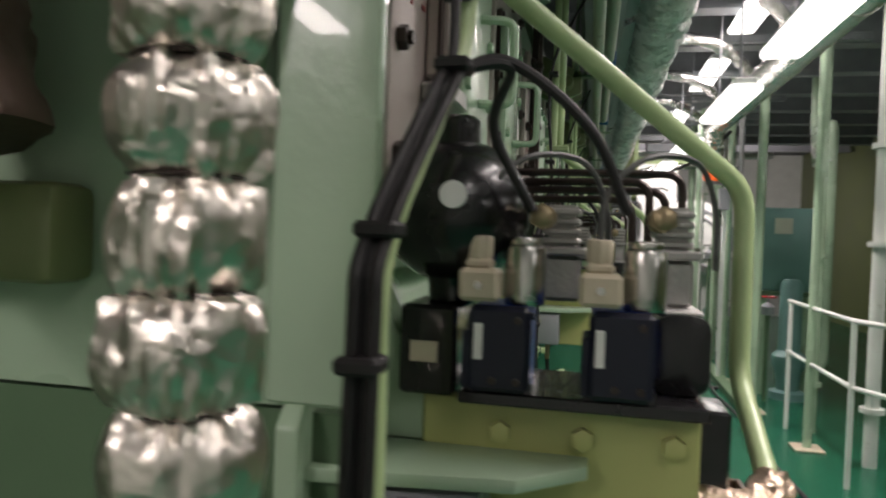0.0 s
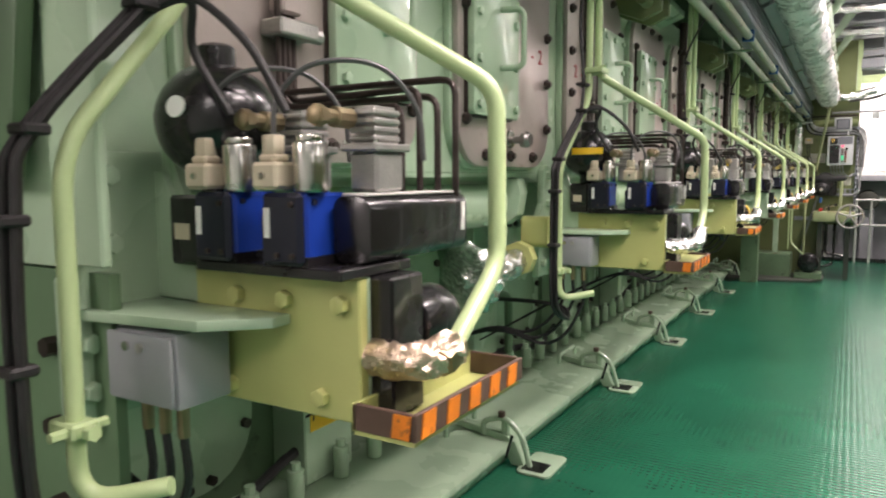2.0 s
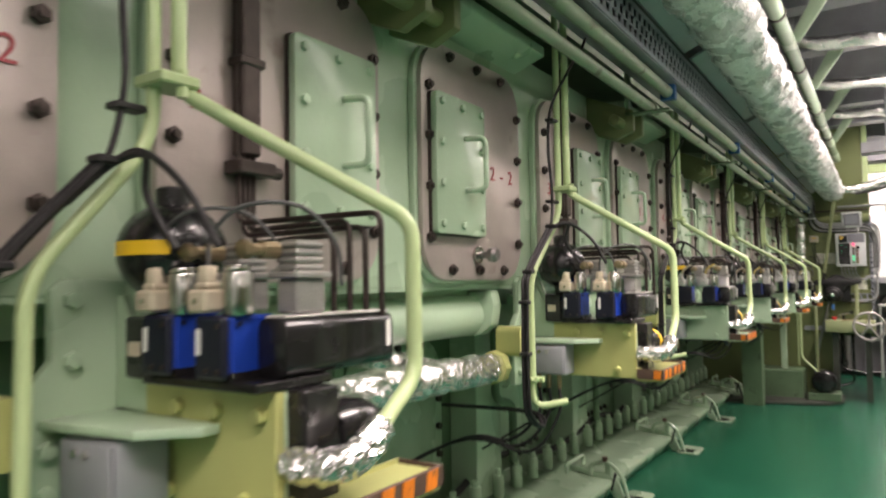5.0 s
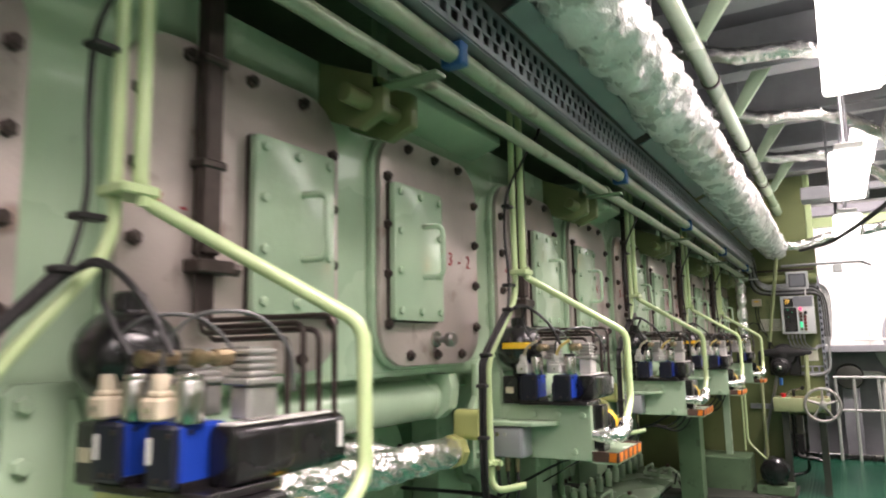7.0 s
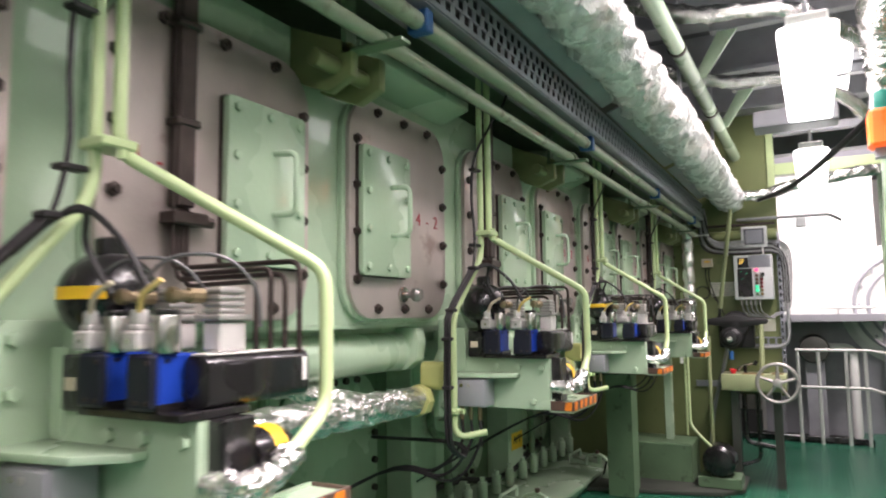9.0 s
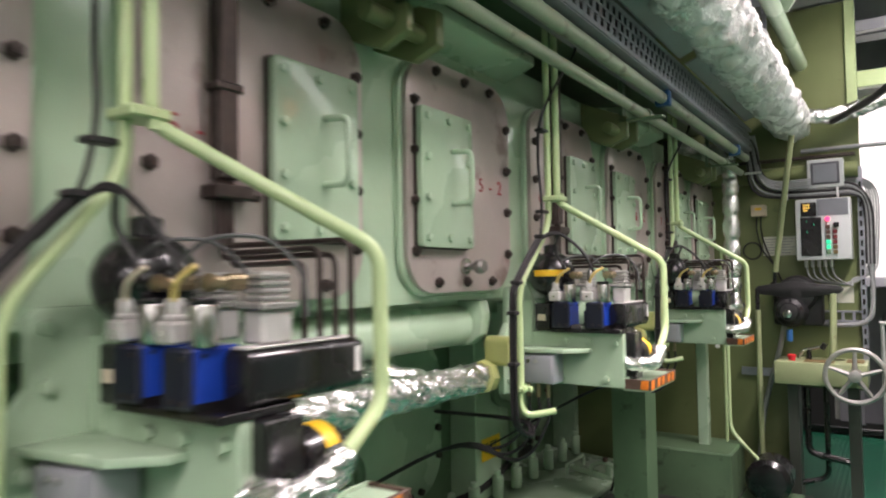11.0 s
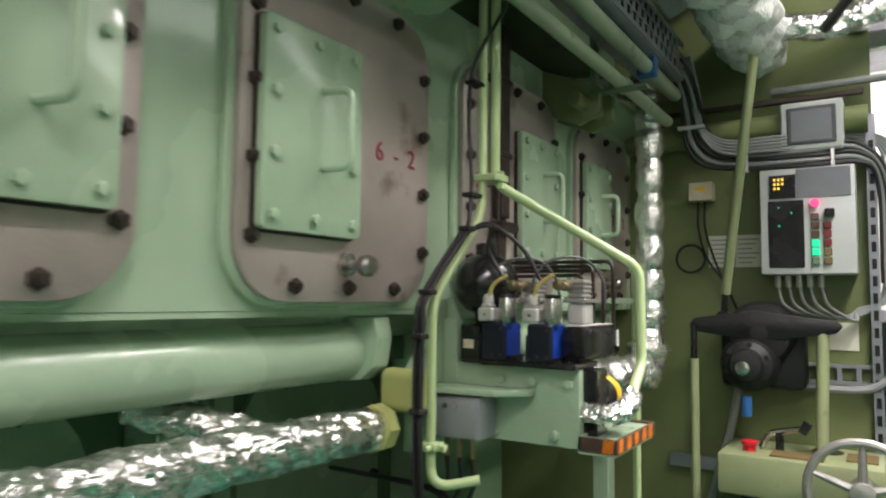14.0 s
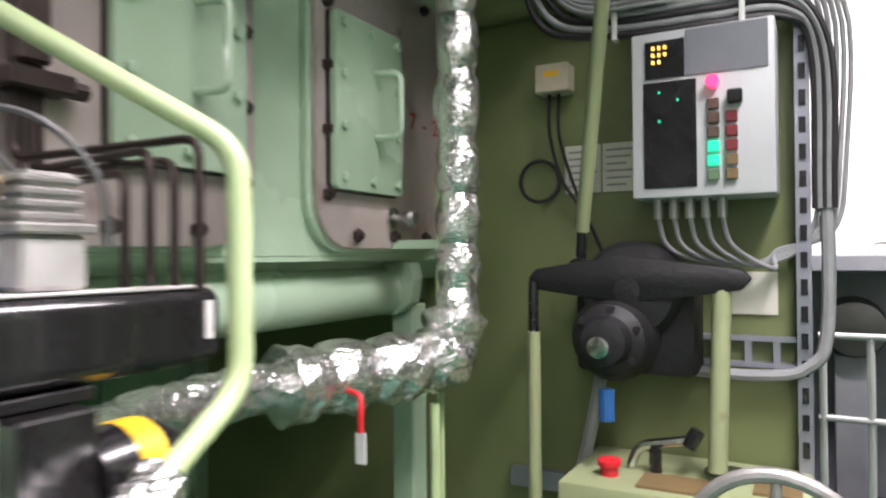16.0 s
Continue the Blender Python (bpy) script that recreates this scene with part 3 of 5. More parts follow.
    # two blue valves with their coils
    for x0 in (-0.215, -0.106):
        v = part("valve_block", bx(x0 + 0.004, x0 + 0.058, -0.028, 0.045, 0.0140, 0.094, bevel=0.004), NAVY, t, "blue solenoid valve block")
        # Front plate added in dark navy: the block's shaded side as a colour.
        cv = bx(x0 + 0.002, x0 + 0.0595, -0.0405, -0.0285, 0.0145, 0.0945, bevel=0.005)
        box(cv, x0 - 0.004, x0 + 0.0035, y - 0.034, y + 0.02, Z + 0.016, Z + 0.07, 0.002)
        part("valve_shaded_front", cv, NAVY_DARK, v, "dark navy front plate, holding the shade of the blue block")
        part("valve_foot", bx(x0 - 0.002, x0 + 0.062, -0.032, 0.046, 0.0137, 0.024), BLACK, v)
        if k < 3:
            part("valve_label", bx(x0 + 0.008, x0 + 0.016, -0.042, -0.0405, 0.045, 0.078), LABEL, v)
        for u, w in ((0.048, 0.026), (0.048, 0.082), (0.026, 0.026)):
            part("cap_screw", cy((x0 + u, -0.0405, w), (x0 + u, -0.0435, w), 0.0035, 8), BOLTM, v)
        for w in (-0.016, 0.034):
            part("cap_screw", cy((x0 + 0.058, w, 0.084), (x0 + 0.061, w, 0.084), 0.0035, 8), NAVY_DARK, v)
        plug = BEIGE if k < 3 else BRUSHED
        cn = bx(x0 - 0.008, x0 + 0.03, -0.044, -0.006, 0.098, 0.128, bevel=0.004)
        box(cn, x0 - 0.003, x0 + 0.022, y - 0.037, y - 0.011, Z + 0.1275, Z + 0.137, 0.003)
        con = part("connector", cn, plug, v, "beige plug connector" if k < 3 else "pale grey plug connector")
        part("connector_gland", cy((x0 + 0.009, -0.024, 0.136), (x0 + 0.009, -0.024, 0.158), 0.012, 8, bevel=0.002), plug, v)
        part("connector_screw", cy((x0 + 0.011, -0.044, 0.113), (x0 + 0.011, -0.047, 0.113), 0.004, 8), CHROME, con)
        coil = part("coil", cy((x0 + 0.05, -0.01, 0.094), (x0 + 0.05, -0.01, 0.15), 0.0195, 20, bevel=0.003), CHROME, v, "bright steel solenoid coil")
        part("coil_nut", cy((x0 + 0.05, -0.01, 0.15), (x0 + 0.05, -0.01, 0.158), 0.016 if k < 3 else 0.0185, 16, bevel=0.002), CHROME if k < 3 else BLACK, coil)
        sb = bx(x0 + 0.06, x0 + 0.1, 0.045, 0.1, 0.094, 0.14, bevel=0.004)
        box(sb, x0 + 0.066, x0 + 0.094, y + 0.05, y + 0.09, Z + 0.139, Z + 0.192)
        house = part("sensor_housing", sb, CAST if k < 3 else BRUSHED, t, "ribbed cast aluminium sensor housing")
        part("cover_plate", bx(x0 + 0.053, x0 + 0.106, 0.037, 0.106, 0.1405, 0.1495, bevel=0.002), CAST, house)
        for i in range(4):
            part("cooling_fin", bx(x0 + 0.061, x0 + 0.099, 0.044, 0.096, 0.1515 + i * 0.010, 0.1585 + i * 0.010, bevel=0.002), CAST, house)
        for u in (0.058, 0.101):
            part("cover_screw", cy((x0 + u, 0.042, 0.1495), (x0 + u, 0.042, 0.153), 0.003, 6), CHROME, house)
        gl = lathe(bmesh.new(), at(x0 + 0.064, 0.012, 0.178), [(0.006, -0.034), (0.010, -0.032), (0.010, -0.014), (0.0085, -0.012), (0.0085, 0.0), (0.012, 0.002), (0.012, 0.03)], "y", 10)
        lathe(gl, at(x0 + 0.064, 0.012, 0.178), [(0.0125, -0.03), (0.0125, -0.018)], "y", 6)
        part("sensor_gland", gl, BRASS, v)
        loop = smooth_line([at(x0 + 0.009, -0.024, 0.155), at(x0 + 0.014, -0.02, 0.2), at(x0 + 0.05, 0.0, 0.235), at(x0 + 0.1, 0.05, 0.235), at(x0 + 0.125, 0.09, 0.19), at(x0 + 0.128, 0.1, 0.13)], 6)
        part("loop_cable", tube(bmesh.new(), loop, 0.0032, 7), LOOP, t)
        if k >= 3:
            ty = tube(bmesh.new(), smooth_line([at(x0 + 0.015, -0.03, 0.155), at(x0 + 0.03, -0.035, 0.18), at(x0 + 0.06, -0.03, 0.2)], 4), 0.0045, 7)
            part("yellow_sleeve", ty, PALE if x0 > -0.2 or k > 4 else BEIGE, t)
    # pump body
    pb = prism(bmesh.new(), [(u, v + Z) for u, v in rounded(-0.045, 0.008, 0.014, 0.09, 0.016, 4)], "y", y + 0.012, y + 0.232, 0.002)
    pump = part("pump_body", pb, BLACK, t, "black pump body with a rounded top")
    part("white_strip", bx(0.008, 0.0095, 0.214, 0.224, 0.04, 0.078), LABEL, pump)
    # Pale strip laid on the black top as its lamp highlight.
    part("sheen_strip", bx(-0.034, 0.0, 0.015, 0.23, 0.0895, 0.093, bevel=0.001), BRUSHED, pump, "pale strip for the lamp sheen on the pump top")
    lb = bx(-0.09, 0.03, 0.02, 0.085, -0.16, 0.0005, bevel=0.003)
    low = part("lower_block", lb, BLACK, t)
    part("lower_accumulator", lathe(bmesh.new(), at(0.0, 0.13, -0.065), [(0.015, -0.046), (0.036, -0.04), (0.042, -0.015), (0.042, 0.02), (0.03, 0.045), (0.01, 0.05)], "y", 20), BLACK, t)
    if k >= 2:
        part("yellow_band", lathe(bmesh.new(), at(0.0, 0.13, -0.065), [(0.042, -0.012), (0.0435, -0.01), (0.0435, 0.014), (0.042, 0.016)], "y", 20), YELLOW, t, "yellow warning band")
    # small steel tubes that rise behind the unit
    for i in range(4):
        dx, dz = -0.02 * i, -0.016 * (i % 2) - 0.006 * i
        yy = 0.228 + 0.011 * i - 0.02
        line = fillet([at(-0.305, yy, 0.88), at(-0.305, yy, 0.24 + dz), at(0.0 + dx, 0.215 - 0.013 * i, 0.24 + dz), at(0.0 + dx, 0.215 - 0.013 * i, 0.085)], 0.022, 4)
        part("oil_tube", tube(bmesh.new(), line, 0.0048, 7), BOLTM, t, "dark steel oil tube")
    ck = bx(-0.325, -0.28, 0.19, 0.275, 0.325, 0.35, bevel=0.003)
    cyl(ck, at(-0.302, 0.275, 0.337), at(-0.302, 0.3, 0.337), 0.012, 8)
    part("tube_clamp", ck, BOLTM if k else CAST, t)
    part("tube_cover", bx(-0.325, -0.292, 0.208, 0.25, 0.36, 0.88, bevel=0.004), BOLTM if k else DOORM, t, "dark channel over the oil tubes")
    for v in (0.52, 0.72):
        part("cover_band", bx(-0.326, -0.288, 0.2, 0.258, v, v + 0.016, bevel=0.003), BOLTM, t)
    return t


def guard_pipe(k):
    y = P * k

    def at(*p):
        return (p[0], p[1] + y, p[2] + Z)

    t = thing("guard_pipe", at(-0.22, 0.0, -0.24), "yellow-green painted bent guard pipe round the lubricator", "pipe", "guard pipes")
    part("front_pipe", pipe([at(-0.213, 0.018, 1.1), at(-0.213, 0.018, 0.415), at(0.068, 0.2, 0.222), at(0.07, 0.2, 0.0), at(0.078, 0.06, -0.088)], 0.0115, 0.032, 12), PIPE, t)
    part("rear_pipe", pipe([at(-0.23, -0.012, 1.1), at(-0.23, -0.012, 0.34), at(-0.262, -0.167, 0.143), at(-0.258, -0.172, -0.245), at(-0.17, -0.12, -0.225)], 0.0105, 0.05, 12), PIPE, t)
    c1 = B(-0.25, -0.185, y - 0.03, y + 0.035, Z + 0.415, Z + 0.432, bevel=0.003)
    cyl(c1, at(-0.195, 0.01, 0.40), at(-0.195, 0.01, 0.44), 0.009, 6)
    part("pipe_clamp", c1, PIPE, t)
    c2 = B(-0.285, -0.238, y - 0.187, y - 0.155, Z - 0.168, Z - 0.15, bevel=0.003)
    cyl(c2, at(-0.25, -0.205, -0.159), at(-0.25, -0.14, -0.159), 0.006, 6)
    cyl(c2, at(-0.232, -0.172, -0.159), at(-0.222, -0.172, -0.159), 0.009, 6)
    part("pipe_clamp", c2, PIPE, t)
    nut = cyl(bmesh.new(), at(0.079, 0.075, -0.079), at(0.078, 0.04, -0.093), 0.019, 6, bevel=0.002)
    part("union_nut", nut, BRASS if k == 0 else FOIL, t)
    foil = dense([at(0.0, 0.02, -0.09), at(0.06, 0.025, -0.094), at(0.08, 0.07, -0.08)] + ([at(0.076, 0.11, -0.055)] if k else []), 0.008, 0.03)
    part("foil_wrap", tube(bmesh.new(), foil, 0.021, 22, True, creased(0.022, 48, 0.32, k * 3.0)), FOIL if k else FOIL_TAN, t, "crumpled aluminium foil wrap")
    return t


def junction_box(k):
    y = P * k
    t = thing("junction_box", (-0.25, y - 0.08, Z - 0.152), "small grey painted junction box with cables below", "junction box", "junction boxes")
    body = part("box_body", B(-0.312, -0.19, y - 0.09, y - 0.012, Z - 0.155, Z - 0.066, bevel=0.004, seg=2), GREYBOX, t)
    part("box_lid", B(-0.309, -0.193, y - 0.0975, y - 0.0905, Z - 0.152, Z - 0.069, bevel=0.004, seg=2), GREYBOX, t)
    for u in (-0.27, -0.245):
        part("lid_screw", C((u, y - 0.0975, Z - 0.085), (u, y - 0.1005, Z - 0.085), 0.006, 8), CHROME if u < -0.26 else CAST, body)
    for i, u in enumerate((-0.288, -0.255, -0.222)):
        part("cable_gland", C((u, y - 0.06, Z - 0.15), (u, y - 0.06, Z - 0.2), 0.0075, 8), BRASS, body)
        line = smooth_line([Vector((u, y - 0.06, Z - 0.195)), Vector((u - 0.005, y - 0.06, Z - 0.28)), Vector((u - 0.1, y - 0.08, Z - 0.37 - 0.015 * i)), Vector((-0.6, y - 0.1, Z - 0.40)), Vector((-1.3, y - 0.1, Z - 0.8))], 6)
        part("cable", tube(bmesh.new(), line, 0.0055, 6), RUBBER, t)
    return t


def cable_bundle(k):
    y = P * k

    def at(*p):
        return Vector((p[0], p[1] + y, p[2] + Z))

    t = thing("cable_bundle", at(-0.26, -0.21, -0.5), "black strapped cable bundle beside the guard pipe", "cable", "cable bundles")
    low = ((-0.225, -0.085, 0.3), (-0.25, -0.2, 0.16), (-0.252, -0.222, 0.08), (-0.252, -0.225, -0.2), (-0.25, -0.2, -0.27), (-0.25, -0.13, -0.305), (-0.32, -0.06, -0.28))
    for i, (dx, dy, r) in enumerate(((0, 0, 0.0065), (0.009, -0.006, 0.005), (-0.005, -0.009, 0.005))):
        pts = [at(x + dx, u + dy, v) for x, u, v in low] + [at(-0.7 + dx, 0.02, -0.3)]
        part("cable", tube(bmesh.new(), smooth_line(pts, 7), r, 8), RUBBER, t)
    up = smooth_line([at(-0.232, -0.10, 0.275), at(-0.228, -0.075, 0.32), at(-0.235, -0.052, 0.42), at(-0.245, -0.05, 0.55), at(-0.235, -0.045, 0.68), at(-0.19, -0.005, 0.80), at(-0.15, 0.04, 0.9), at(-0.14, 0.05, 1.0)], 7)
    part("rising_cable", tube(bmesh.new(), up, 0.0048, 8), RUBBER, t)
    for u, v in ((-0.06, 0.38), (-0.05, 0.64)):
        part("cable_strap", B(-0.25, -0.222, y + u - 0.012, y + u + 0.035, Z + v - 0.005, Z + v + 0.005, bevel=0.002), RUBBER, t)
    for p in ((-0.25, -0.2, 0.16), (-0.252, -0.225, 0.07), (-0.252, -0.226, -0.08), (-0.225, -0.085, 0.3)):
        part("cable_strap", B(p[0] - 0.014, p[0] + 0.017, y + p[1] - 0.02, y + p[1] + 0.01, Z + p[2] - 0.006, Z + p[2] + 0.006, bevel=0.003), RUBBER, t)
    for x0, e in ((-0.225, 0.0), (-0.14, 0.005)):
        line = smooth_line([at(-0.24, -0.13, 0.24), at(-0.222, -0.08, 0.295), at(-0.18, -0.06, 0.305 + e), at(x0 + 0.03, -0.045, 0.255), at(x0 + 0.066, -0.026, 0.182)], 8)
        part("branch_cable", tube(bmesh.new(), line, 0.005, 8), RUBBER, t)
    return t


def drip_tray(k):
    y = P * k
    x0, x1, y0, y1, z0, z1 = 0.004, 0.086, y - 0.022, y + 0.245, Z - 0.168, Z - 0.132
    t = thing("drip_tray", (x0, y, z0), "small drip tray with orange and dark striped edge", "tray", "drip trays")
    bm = B(x0, x1 - 0.004, y0 + 0.004, y1 - 0.004, z0, z0 + 0.006)
    box(bm, x0, x0 + 0.005, y0, y1, z0 + 0.006, z1)
    part("tray_bottom", bm, OLIVE if k < 3 else MINT, t)
    w = B(x1 - 0.006, x1, y0, y1, z0 + 0.0062, z1, bevel=0.001)
    box(w, x0, x1 - 0.0065, y0, y0 + 0.006, z0 + 0.0062, z1, 0.001)
    box(w, x0, x1 - 0.0065, y1 - 0.006, y1, z0 + 0.0062, z1, 0.001)
    part("tray_edge", w, TRAYDARK, t, "dark worn tray edge")
    for i in range(5):
        a = y0 + 0.01 + i * 0.052 + 0.004 * math.sin(3.1 * i + k)
        pr = prism(bmesh.new(), [(a, z0 + 0.008), (a + 0.026, z0 + 0.008), (a + 0.03, z1 - 0.002), (a + 0.004, z1 - 0.002)], "x", x1, x1 + 0.0015)
        part("orange_stripe", pr, ORANGE, t)
    part("orange_stripe", prism(bmesh.new(), [(x1 - 0.03, z0 + 0.008), (x1 - 0.008, z0 + 0.008), (x1 - 0.005, z1 - 0.002), (x1 - 0.027, z1 - 0.002)], "y", y0 - 0.0015, y0), ORANGE, t)
    if k:
        part("tray_lid", B(x0 + 0.006, x1 - 0.007, y0 + 0.007, y1 - 0.007, z1 - 0.012, z1 - 0.006), OLIVE if k < 3 else MINT, t)
    part("tray_arm", B(-0.08, x0, y + 0.1, y + 0.14, z0 + 0.006, z0 + 0.02), MINT, t)
    return t


for k in range(UNITS):
    lubricator(k)
    guard_pipe(k)
    junction_box(k)
    cable_bundle(k)
    drip_tray(k)

# ---- foil wrapped pipes ----
for k in range(UNITS):
    y = P * k
    if k == 0:
        pts = [(-0.40, y + 0.93, 1.125), (-0.385, y + 1.0, 1.13), (-0.36, y + 1.2, 1.15)]
    else:
        pts = [(-0.16, y + 0.2, 1.2), (-0.36, y + 0.3, 1.175), (-0.36, y + 1.2, 1.16)]
    if k == UNITS - 1:
        pts = [(-0.1, y + 0.2, 1.18), (-0.3, y + 0.32, 1.17), (-0.36, y + 0.6, 1.165), (-0.33, y + 0.93, 1.165)]
    t = thing("foil_pipe", pts[1], "aluminium foil wrapped oil pipe between two lubricators", "pipe", "foil pipes")
    r = 0.042 if k else 0.05
    part("foil_wrap", tube(bmesh.new(), dense(pts, 0.007 if k else 0.005, 0.1), r, 36 if k else 48, True, (creased(r, 15, 0.2, k * 5.0, 9.0) if k else (lambda i, a, p: (0.038 + 0.046 * math.exp(-((p.y - 0.985) / 0.05) ** 2) - 0.078 * max(0, 0.965 - p.y) / 0.035) * (1 + (0.16 if p.y < 1.0 else 0.08) * abs(math.sin(6 * a + 2 * noise.noise(p * 25))) + 0.16 * noise.noise(p * 45 + Vector((math.cos(a) * 2, math.sin(a) * 2, 0))))))), FOIL, t)
    if k < UNITS - 1:
        part("pipe_flange", C((-0.355, y + 1.2, 1.16), (-0.355, y + 1.235, 1.16), 0.05, 8), OLIVE, t)
        k and part("branch_stub", tube(bmesh.new(), dense([(-0.36, y + 0.95, 1.17), (-0.55, y + 0.78, 1.24)], 0.01), 0.03, 20, True, creased(0.03, 34, 0.3, k, 16.0)), FOIL, t)
        pl = prism(bmesh.new(), rounded(y + 1.24, y + 1.3, 1.19, 1.28, 0.02), "x", -0.36, -0.28)
        part("plug", pl, OLIVE, t)
riser = thing("foil_riser", (-0.2, 9.78, 1.16), "aluminium foil wrapped vertical pipe at the end of the engine", "pipe")
line = dense([(-0.33, 9.4, 1.165), (-0.28, 9.62, 1.165), (-0.19, 9.78, 1.17), (-0.165, 9.8, 1.3), (-0.165, 9.8, 2.16), (-0.25, 9.9, 2.25), (-0.6, 9.95, 2.3)], 0.01, 0.1)
part("foil_wrap", tube(bmesh.new(), line, 0.045, 28, True, lambda i, a, p: (0.05 if p.z > 1.28 else 0.075) * (0.74 + 0.27 * abs(math.sin((p.z + p.y + 0.02 * math.sin(9 * p.z)) * 26)) ** 0.6) * (1 + 0.16 * noise.noise(Vector((p.x * 30 + math.cos(a) * 2, p.y * 30 + math.sin(a) * 2, p.z * 30))))), FOIL, riser)
tag = part("tag_cord", tube(bmesh.new(), smooth_line([Vector((-0.27, 9.5, 1.15)), Vector((-0.21, 9.48, 1.145)), Vector((-0.2, 9.47, 1.115)), Vector((-0.2, 9.47, 1.08))], 4), 0.006, 7), RED, riser, "red tag cord")
part("tag_card", B(-0.212, -0.188, 9.469, 9.472, 1.022, 1.08, bevel=0.001), LABEL, tag, "white tag card")
part("stay", B(-0.36, -0.2, 9.78, 9.8, 1.42, 1.44), MINT, riser)

bel = thing("lagged_pipe", (-0.33, -0.3, -0.1), "upright pipe lagged in silvery cloth tied in bulges", "pipe")
PUFF = 0.066     # height of one bulge between two ties


def puffed(i, a, p):
    u = (p.z - 0.017) / PUFF
    k, f = math.floor(u), u - math.floor(u)
    near = abs(2 * f - 1) ** 3
    size = 1 + 0.10 * noise.noise(Vector((k * 3.7, 0.5, 0.2)))
    body = 0.70 + 0.30 * abs(math.sin(math.pi * f)) ** 0.42
    sway = a + 0.5 * noise.noise(Vector((k * 1.3, p.z * 9, 4.0)))
    pleat = abs(noise.noise(Vector((math.cos(sway) * 3.4, math.sin(sway) * 3.4, k * 7.1 + f * 0.7))))
    fine = abs(noise.noise(Vector((math.cos(sway) * 8, math.sin(sway) * 8, k * 5.3 + f * 1.6))))
    dent = noise.noise(Vector((math.cos(a) * 1.8, math.sin(a) * 1.8, p.z * 24 + k * 3)))
    return 0.0455 * size * body * (1 - 0.55 * (0.3 + near) * (0.35 - pleat) - 0.2 * (0.3 + near) * (0.3 - fine) + 0.09 * dent)


line = [Vector((-0.332, -0.305, z)) for z in np.arange(0.85, 2.05, 0.0036)]
part("lagging", tube(bmesh.new(), [Vector((-0.332, -0.305, z)) for z in np.arange(-0.08, 0.852, 0.012)], 0.06, 28, True, puffed), FOIL_WARM, bel)
part("lagging", tube(bmesh.new(), line, 0.062, 84, True, puffed), FOIL_WARM, bel)
part("lagging", tube(bmesh.new(), [Vector((-0.332, -0.305, z)) for z in np.arange(2.046, 3.0, 0.012)], 0.06, 28, True, puffed), FOIL_WARM, bel)
for z in np.arange(0.083, 2.9, 0.066):
    part("binding_wire", lathe(bmesh.new(), (-0.332, -0.305, z), [(0.0325, -0.0015), (0.0345, 0), (0.0325, 0.0015)], "z", 16), BOLTM, bel)

# fore end of the engine, seen past the lagged pipe
fe = thing("fore_end_casing", (-0.9, -0.4, 0.0), "green painted casing at the fore end of the engine", "engine")
part("casing_back", B(-1.2, -0.362, -0.1, -0.08, 1.285, 2.6), MINT, fe)
part("casing_front", B(-0.375, -0.28, -0.115, -0.101, 1.29, 2.6, bevel=0.003), MINT, fe)
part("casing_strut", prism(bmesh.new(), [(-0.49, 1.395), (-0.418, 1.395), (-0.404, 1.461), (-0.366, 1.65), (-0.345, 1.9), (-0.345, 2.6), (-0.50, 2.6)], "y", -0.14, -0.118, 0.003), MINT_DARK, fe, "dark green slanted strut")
part("casing_band", B(-1.2, -0.555, -0.16, -0.101, 1.385, 1.475, bevel=0.012, seg=2), WALL, fe)
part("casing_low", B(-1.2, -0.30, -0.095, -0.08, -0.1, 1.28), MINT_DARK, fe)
for i in range(7):
    part("bolt", C((-0.42, -0.095, 0.55 + 0.105 * i), (-0.42, -0.112, 0.55 + 0.105 * i), 0.013, 6), BOLTM, fe)
le = thing("lagged_elbow", (-0.62, -0.2, 1.5), "brown lagged pipe elbow at the fore end", "pipe")
part("lagging", tube(bmesh.new(), dense([(-0.9, -0.22, 1.8), (-0.66, -0.22, 1.72), (-0.60, -0.21, 1.5)], 0.012, 0.1), 0.07, 22, True, crumple(0.07, 15, 0.15, 2.0)), TRAYDARK, le)
part("foil_collar", tube(bmesh.new(), dense([(-0.66, -0.28, 1.46), (-0.655, -0.28, 1.62)], 0.01), 0.05, 18, True, crumple(0.05, 25, 0.2, 8.0)), FOIL_WARM, le)

# ---- overhead runs ----
def run(name, pts, r, material, label, category, group="", rings=(), n=12):
    t = thing(name, pts[0], label, category, group)
    part("pipe_body", pipe(pts, r, 0.08, n), material, t)
    for y in rings:
        x, z = pts[0][0], pts[0][2]
        part("pipe_clip", C((x, y - 0.012, z), (x, y + 0.012, z), r + 0.007, 12), BOLTM if material is not PIPE_GREY else PIPE_GREY, t)
    return t


run("overhead_pipe", [(-0.11, -0.8, 2.085), (-0.11, 9.85, 2.085)], 0.019, PIPE_GREY, "worn grey-green painted pipe above the crankcase doors", "pipe", "overhead pipes", [0.65 + P * k for k in range(7)])
run("overhead_pipe", [(-0.07, -0.8, 2.165), (-0.07, 9.8, 2.165)], 0.023, PIPE_GREY, "worn grey-green painted pipe above the crankcase doors", "pipe", "overhead pipes")
run("overhead_pipe", [(0.21, -0.8, 2.8), (0.21, 10.6, 2.8)], 0.042, MINT, "mint painted pipe beside the lagged duct", "pipe", "overhead pipes", [1.6, 3.2, 4.8, 5.9, 7.3, 8.6])
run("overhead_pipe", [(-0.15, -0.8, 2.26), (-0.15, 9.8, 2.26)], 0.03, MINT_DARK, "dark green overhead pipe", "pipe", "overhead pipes")
